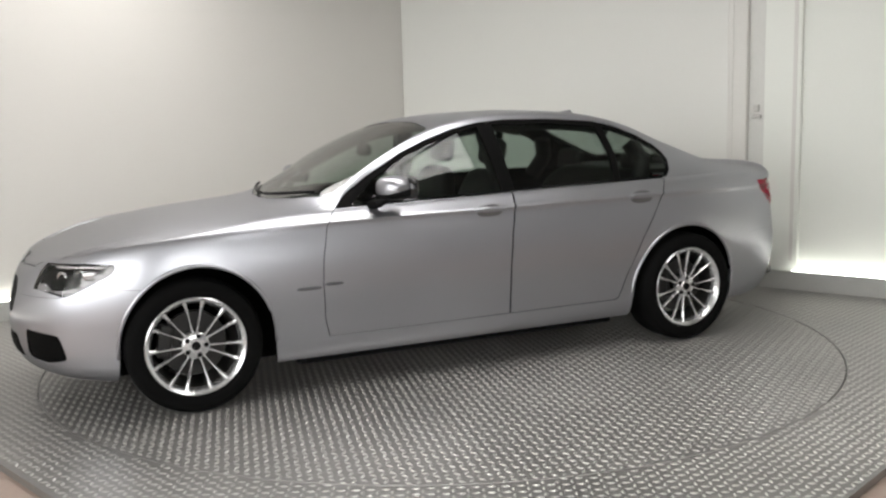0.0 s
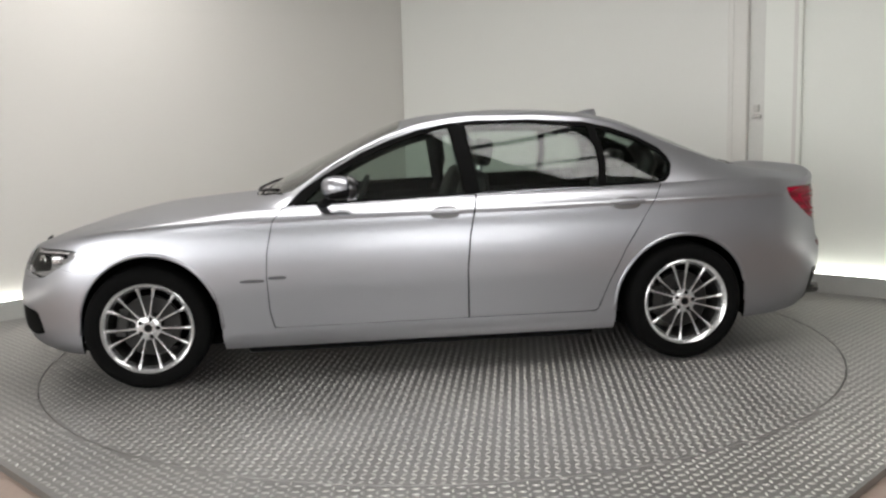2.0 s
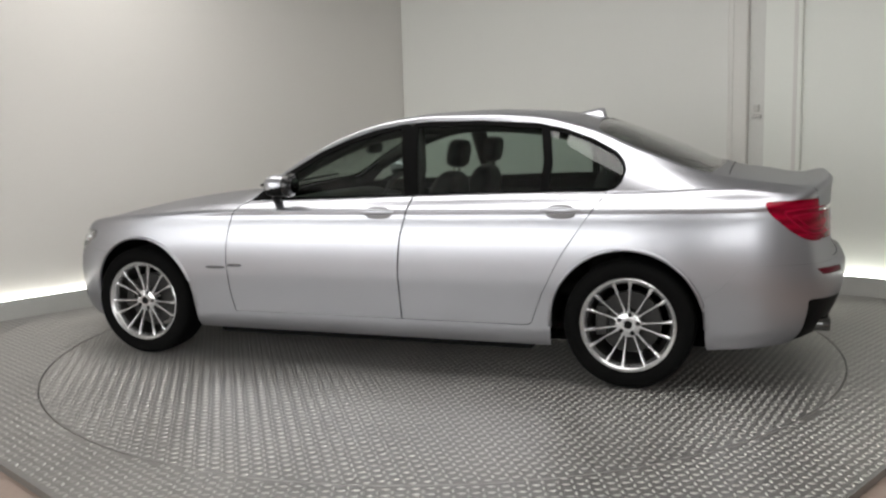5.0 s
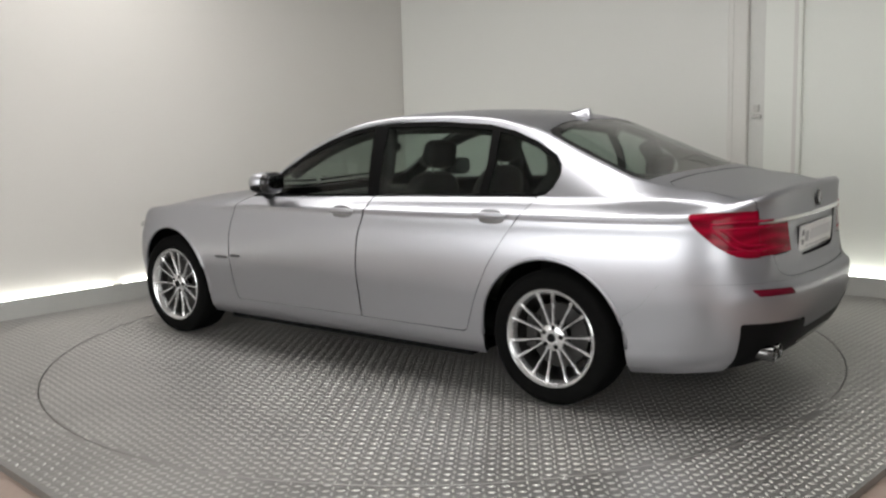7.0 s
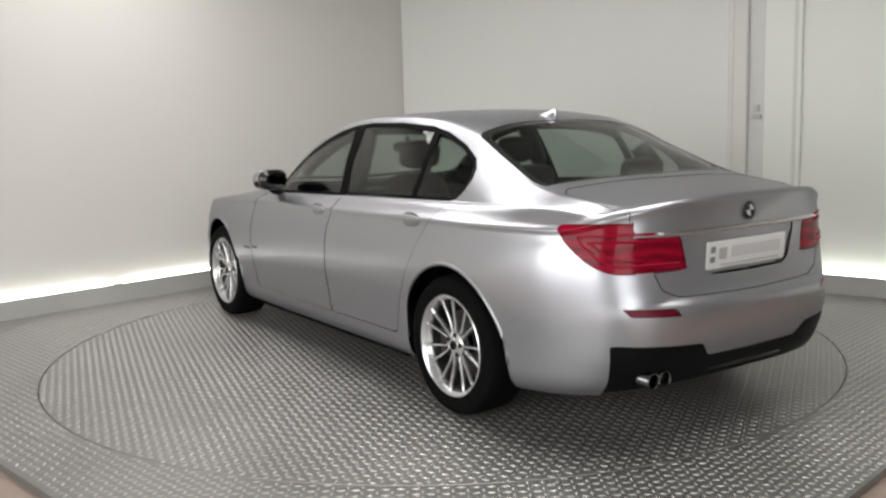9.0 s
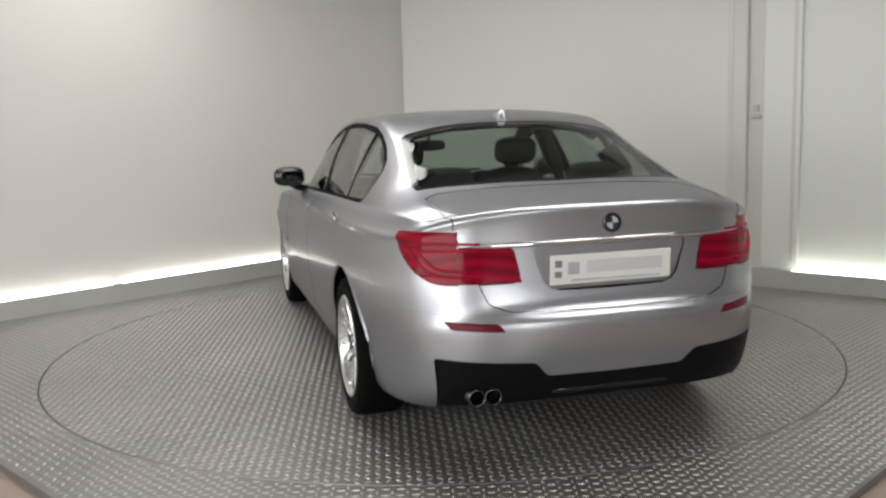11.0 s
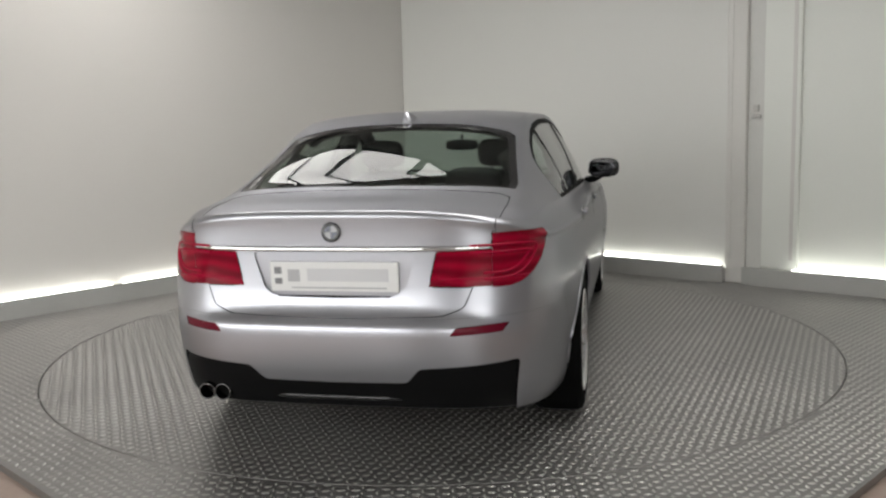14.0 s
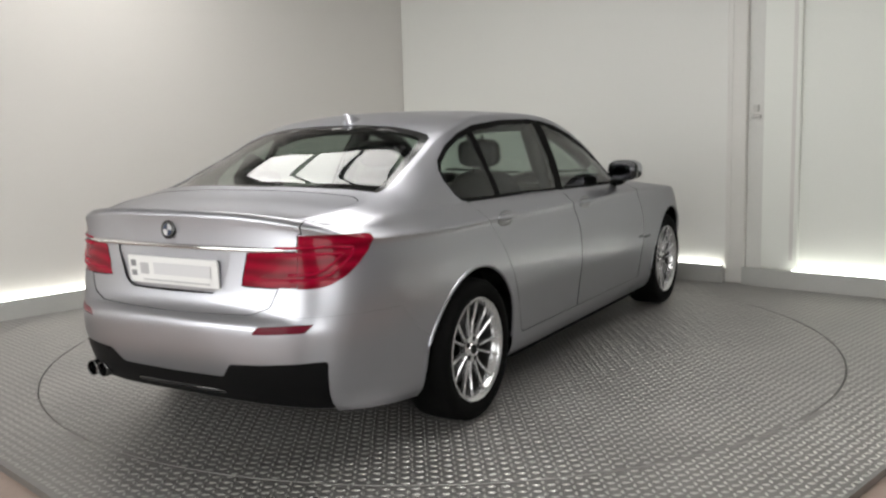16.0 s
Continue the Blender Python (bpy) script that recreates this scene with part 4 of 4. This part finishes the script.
    for y, z, w, h in ((0.235, 0.026, 0.03, 0.028), (0.235, -0.018, 0.03, 0.024)):
        part("plate_mark", box_bm((-0.0065, y, z), (0.002, w, h), m), M_PLATE_DARK, plate, "dark grey plate mark")
    part("plate_bar", box_bm((-0.0065, 0.168, 0.005), (0.002, 0.05, 0.050), m), M_PLATE_BAR, plate, "grey bar")
    part("plate_bar", box_bm((-0.0065, -0.06, 0.008), (0.002, 0.34, 0.052), m), M_PLATE_PALE, plate, "pale grey bar")
    part("plate_bar", box_bm((-0.0065, -0.02, -0.045), (0.002, 0.40, 0.006), m), M_PLATE_BAR, plate, "grey bar")
    # brighter light guides in the rear lamps, nested along the outer contour
    for sg in (1, -1):
        for o in (0.022, 0.062):
            bm = bmesh.new()
            path = [Vector((-2.50, 0.960 - o * 0.7)), Vector((-2.40, 0.960 - o * 0.7)), Vector((-2.275 - o, 0.948 - o * 0.6)), Vector((-2.285 - o, 0.910)), Vector((-2.38 - o * 0.5, 0.825 + o * 0.4)), Vector((-2.44, 0.800 + o * 0.6)), Vector((-2.50, 0.798 + o * 0.6))]
            pts = []
            for a, b in zip(path, path[1:]):
                for k in range(5):
                    q = a.lerp(b, k / 5)
                    pts.append((q.x, (skin_y(q.x, q.y) + 0.0005) * sg, q.y))
            tube(bm, pts, 0.006, 6)
            part("light_guide", bm, M_RED_BRIGHT, CAR, "brighter red light guide", True)
        bm = bmesh.new()
        pts = []
        for k in range(9):
            y = 0.43 + 0.34 * k / 8
            hit = SKIN_TREE[0].ray_cast(Vector((-4, y, 0.815)), Vector((1, 0, 0)))
            pts.append((hit[0].x + 0.002, y * sg, 0.815))
        tube(bm, pts, 0.005, 6)
        part("light_guide", bm, M_RED_BRIGHT, CAR, "brighter red light guide", True)
    # round badges: dark ring with quartered disc
    nose = SKIN_TREE[0].ray_cast(Vector((4, 0.004, 0.755)), Vector((-1, 0, 0)))
    lean = math.degrees(math.atan2(abs(nose[1].x), abs(nose[1].z)))
    for x, z, ry, nm in ((-2.548, 1.006, -90 + 6, "rear_badge"), (nose[0].x, nose[0].z, lean, "front_badge")):
        m = Matrix.Translation((x, 0, z)) @ Matrix.Rotation(math.radians(ry), 4, "Y")
        bm = bmesh.new()
        lathe(bm, [(0.024, 0.004), (0.030, 0.005), (0.038, 0.005), (0.041, 0.002), (0.041, -0.006)], 32, "z")
        bmesh.ops.transform(bm, matrix=m, verts=bm.verts[:])
        bmesh.ops.recalc_face_normals(bm, faces=bm.faces[:])
        badge = part("badge", bm, M_GLOSS, CAR, "round dark badge with pale and blue quarters", True)
        for q in range(4):
            bm = bmesh.new()
            c = bm.verts.new(m @ Vector((0, 0, 0.0045)))
            arc = [bm.verts.new(m @ Vector((0.026 * math.cos(math.pi / 2 * (q + k / 6)), 0.026 * math.sin(math.pi / 2 * (q + k / 6)), 0.0045))) for k in range(7)]
            for a, b in zip(arc, arc[1:]):
                bm.faces.new((c, a, b))
            part("badge_quarter", bm, M_PLATE_BAR if q % 2 else M_BLUE, badge)
    # exhaust
    for y in (0.588, 0.518):
        bm = bmesh.new()
        lathe(bm, [(0.030, 0.02), (0.0305, -0.10), (0.033, -0.104), (0.036, -0.10), (0.036, 0.02)], 28)
        bmesh.ops.transform(bm, matrix=Matrix.Translation((-2.432, y, 0.325)) @ Matrix.Rotation(math.radians(-90), 4, "Z"), verts=bm.verts[:])
        bmesh.ops.recalc_face_normals(bm, faces=bm.faces[:])
        e = part("exhaust_tip", bm, M_DARKCHROME, CAR, "round chrome exhaust tip", True)
    # valance lip
    bm = bmesh.new()
    pts = []
    for k in range(-6, 7):
        y = k * 0.30 / 6
        hit = SKIN_TREE[0].ray_cast(Vector((-4, max(abs(y), 0.004), 0.325)), Vector((1, 0, 0)))
        x = hit[0].x if hit[0] and hit[0].x < -2.3 else -2.55
        pts.append((x + 0.004 + 0.02 * (abs(y) / 0.30) ** 6, y, 0.325))
    tube(bm, pts, 0.013, 10)
    part("valance_lip", bm, M_GLOSS, CAR, "gloss black valance lip", True)
    # bright bar along the headlight's upper edge, and its outer cell
    for sg in (1, -1):
        bm = bmesh.new()
        xs = [1.925 + 0.018 * k for k in range(13)]
        tube(bm, [(x, (skin_y(x, 0.774) + 0.001) * sg, 0.774 - 0.04 * max(0, x - 2.0)) for x in xs], 0.0065, 8)
        part("headlight_bar", bm, M_ALLOY, CAR, "silver bar along the headlight", True)
        bm = bmesh.new()
        ellipsoid(bm, (2.0, (skin_y(2.0, 0.735) - 0.002) * sg, 0.735), (0.034, 0.008, 0.024), 20, 10, 2.6)
        part("indicator_cell", bm, M_ALLOY, CAR, "silver indicator cell", True)
    # headlight projectors
    for sg in (1, -1):
        for x, y, z, r in ((2.115, 0.655, 0.712, 0.034), (2.035, 0.735, 0.725, 0.030)):
            bm = bmesh.new()
            lathe(bm, [(0.0005, 0.006), (r * 0.7, 0.002), (r * 0.78, 0.012), (r, 0.012), (r * 1.05, -0.02)], 24)
            bmesh.ops.transform(bm, matrix=Matrix.Translation((x, y * sg, z)) @ Matrix.Rotation(math.radians(-50 * sg if sg > 0 else 230), 4, "Z"), verts=bm.verts[:])
            part("projector_lamp", bm, M_CHROME, CAR, "round chrome-ringed headlamp", True)
    # wiper arms on the screen
    for y0, y1 in ((0.05, 0.60), (-0.55, 0.0)):
        bm = bmesh.new()
        pts = []
        for k in range(9):
            y = y0 + (y1 - y0) * k / 8
            x = 0.95 - 0.20 * (y / 0.7) ** 2
            pts.append((x, y, Z_CANT(x) + (Z_TOP(x) - Z_CANT(x)) * (1 - (abs(y) / Y_CANT(x)) ** 2.3) + 0.022))
        tube(bm, pts, 0.009, 8)
        part("wiper", bm, M_BLACK, CAR, "black wiper blade", True)


def cushion(c, s, rx=0.0, ry=0.0, power=3.4):
    bm = bmesh.new()
    m = Matrix.Translation(c) @ Matrix.Rotation(math.radians(ry), 4, "Y")
    ellipsoid(bm, (0, 0, 0), s, 24, 14, power, m)
    return bm


def build_cabin():
    def seat(x, y, name):
        back = part(name, cushion((x - 0.33, y, 0.78), (0.085, 0.25, 0.36), 0, -16), M_LEATHER, CAR, "black leather seat", True)
        part("seat_cushion", cushion((x - 0.05, y, 0.47), (0.28, 0.26, 0.09), 0, -8), M_LEATHER, back, "", True)
        part("headrest", cushion((x - 0.46, y, 1.235), (0.05, 0.135, 0.085), 0, -10), M_LEATHER, back, "", True)
        for dy in (-0.05, 0.05):
            bm = bmesh.new()
            tube(bm, [(x - 0.43, y + dy, 1.05), (x - 0.45, y + dy, 1.2)], 0.007, 8)
            part("headrest_post", bm, M_CHROME, back, "chrome post")
    for y in (0.37, -0.37):
        seat(0.02, y, "front_seat")
    bench = part("rear_seat", cushion((-1.40, 0, 0.78), (0.10, 0.66, 0.32), 0, -22), M_LEATHER, CAR, "black leather rear bench", True)
    part("seat_cushion", cushion((-1.10, 0, 0.48), (0.30, 0.66, 0.10), 0, -6), M_LEATHER, bench, "", True)
    for y in (0.40, -0.40):
        part("headrest", cushion((-1.52, y, 1.135), (0.05, 0.14, 0.065), 0, -14), M_LEATHER, bench, "", True)
    for sg in (1, -1):
        bm = bmesh.new()
        tube(bm, [(x, (Y_CANT(x) - 0.05) * sg, Z_CANT(x) - 0.06) for x in [0.52 - 0.08 * k for k in range(22)]], 0.040, 10)
        part("roof_lining_edge", bm, M_LEATHER, CAR, "black roof lining", True)
        bm = bmesh.new()
        tube(bm, [(-0.30, 0.76 * sg, 0.95), (-0.29, 0.70 * sg, 1.15), (-0.25, 0.60 * sg, 1.40)], 0.055, 10)
        part("pillar_trim", bm, M_LEATHER, CAR, "black pillar trim", True)
        bm = bmesh.new()
        tube(bm, [(-1.34, 0.68 * sg, 1.00), (-1.41, 0.62 * sg, 1.14), (-1.36, 0.55 * sg, 1.26)], 0.06, 10)
        part("pillar_trim", bm, M_LEATHER, CAR, "black pillar trim", True)
    part("dashboard", cushion((0.66, 0, 0.84), (0.26, 0.72, 0.13), 0, 6, 4), M_LEATHER, CAR, "black dashboard", True)
    bm = bmesh.new()
    cx, cy, cz = 0.32, -0.37, 0.90
    tube(bm, [(cx - 0.42 * 0.185 * math.sin(a), cy + 0.185 * math.cos(a), cz + 0.9 * 0.185 * math.sin(a)) for a in [2 * math.pi * i / 32 for i in range(32)]], 0.015, 8, True)
    wheel_ = part("steering_wheel", bm, M_LEATHER, CAR, "black steering wheel", True)
    part("wheel_boss", cushion((cx + 0.02, cy, cz), (0.035, 0.16, 0.05), 0, -25), M_LEATHER, wheel_, "", True)
    part("interior_mirror", cushion((0.28, 0, 1.265), (0.02, 0.115, 0.036), 0, -8), M_BLACK, CAR, "black interior mirror", True)
    bm = bmesh.new()
    tube(bm, [(0.30, 0, 1.28), (0.28, 0, 1.33)], 0.01, 8)
    part("mirror_stalk", bm, M_BLACK, CAR)
    part("parcel_shelf", box_bm((-1.74, 0, 1.07), (0.42, 1.24, 0.03), None, 0.008), M_LEATHER, CAR, "black parcel shelf")
    part("cabin_floor", box_bm((-0.35, 0, 0.30), (2.6, 1.62, 0.04), None, 0.01), M_INNER, CAR, "black cabin floor")
    part("underbody", box_bm((0, 0, 0.20), (3.9, 1.25, 0.06), None, 0.02), M_INNER, CAR, "black underbody")
    part("floor_pan", box_bm((0, 0, 0.195), (2.0, 1.70, 0.06), None, 0.012), M_INNER, CAR, "black floor pan")
    part("centre_console", box_bm((0.05, 0, 0.52), (1.1, 0.22, 0.30), None, 0.03), M_LEATHER, CAR, "black centre console")


build_car_body()
build_wheels()
build_mirrors()
build_trim()
build_cabin()


def motions():
    """The turntable turns clockwise and carries the car."""
    times = [i * 0.5 for i in range(33)]
    walk(table, [(t, pose(0, 0, 0, 0, 0, turn_at(t))) for t in times])
    walk(CAR, [(t, pose(0, 0, 0, 0, 0, turn_at(t)) @ pose(0.1897, -0.078, 0.0035)) for t in times])


motions()
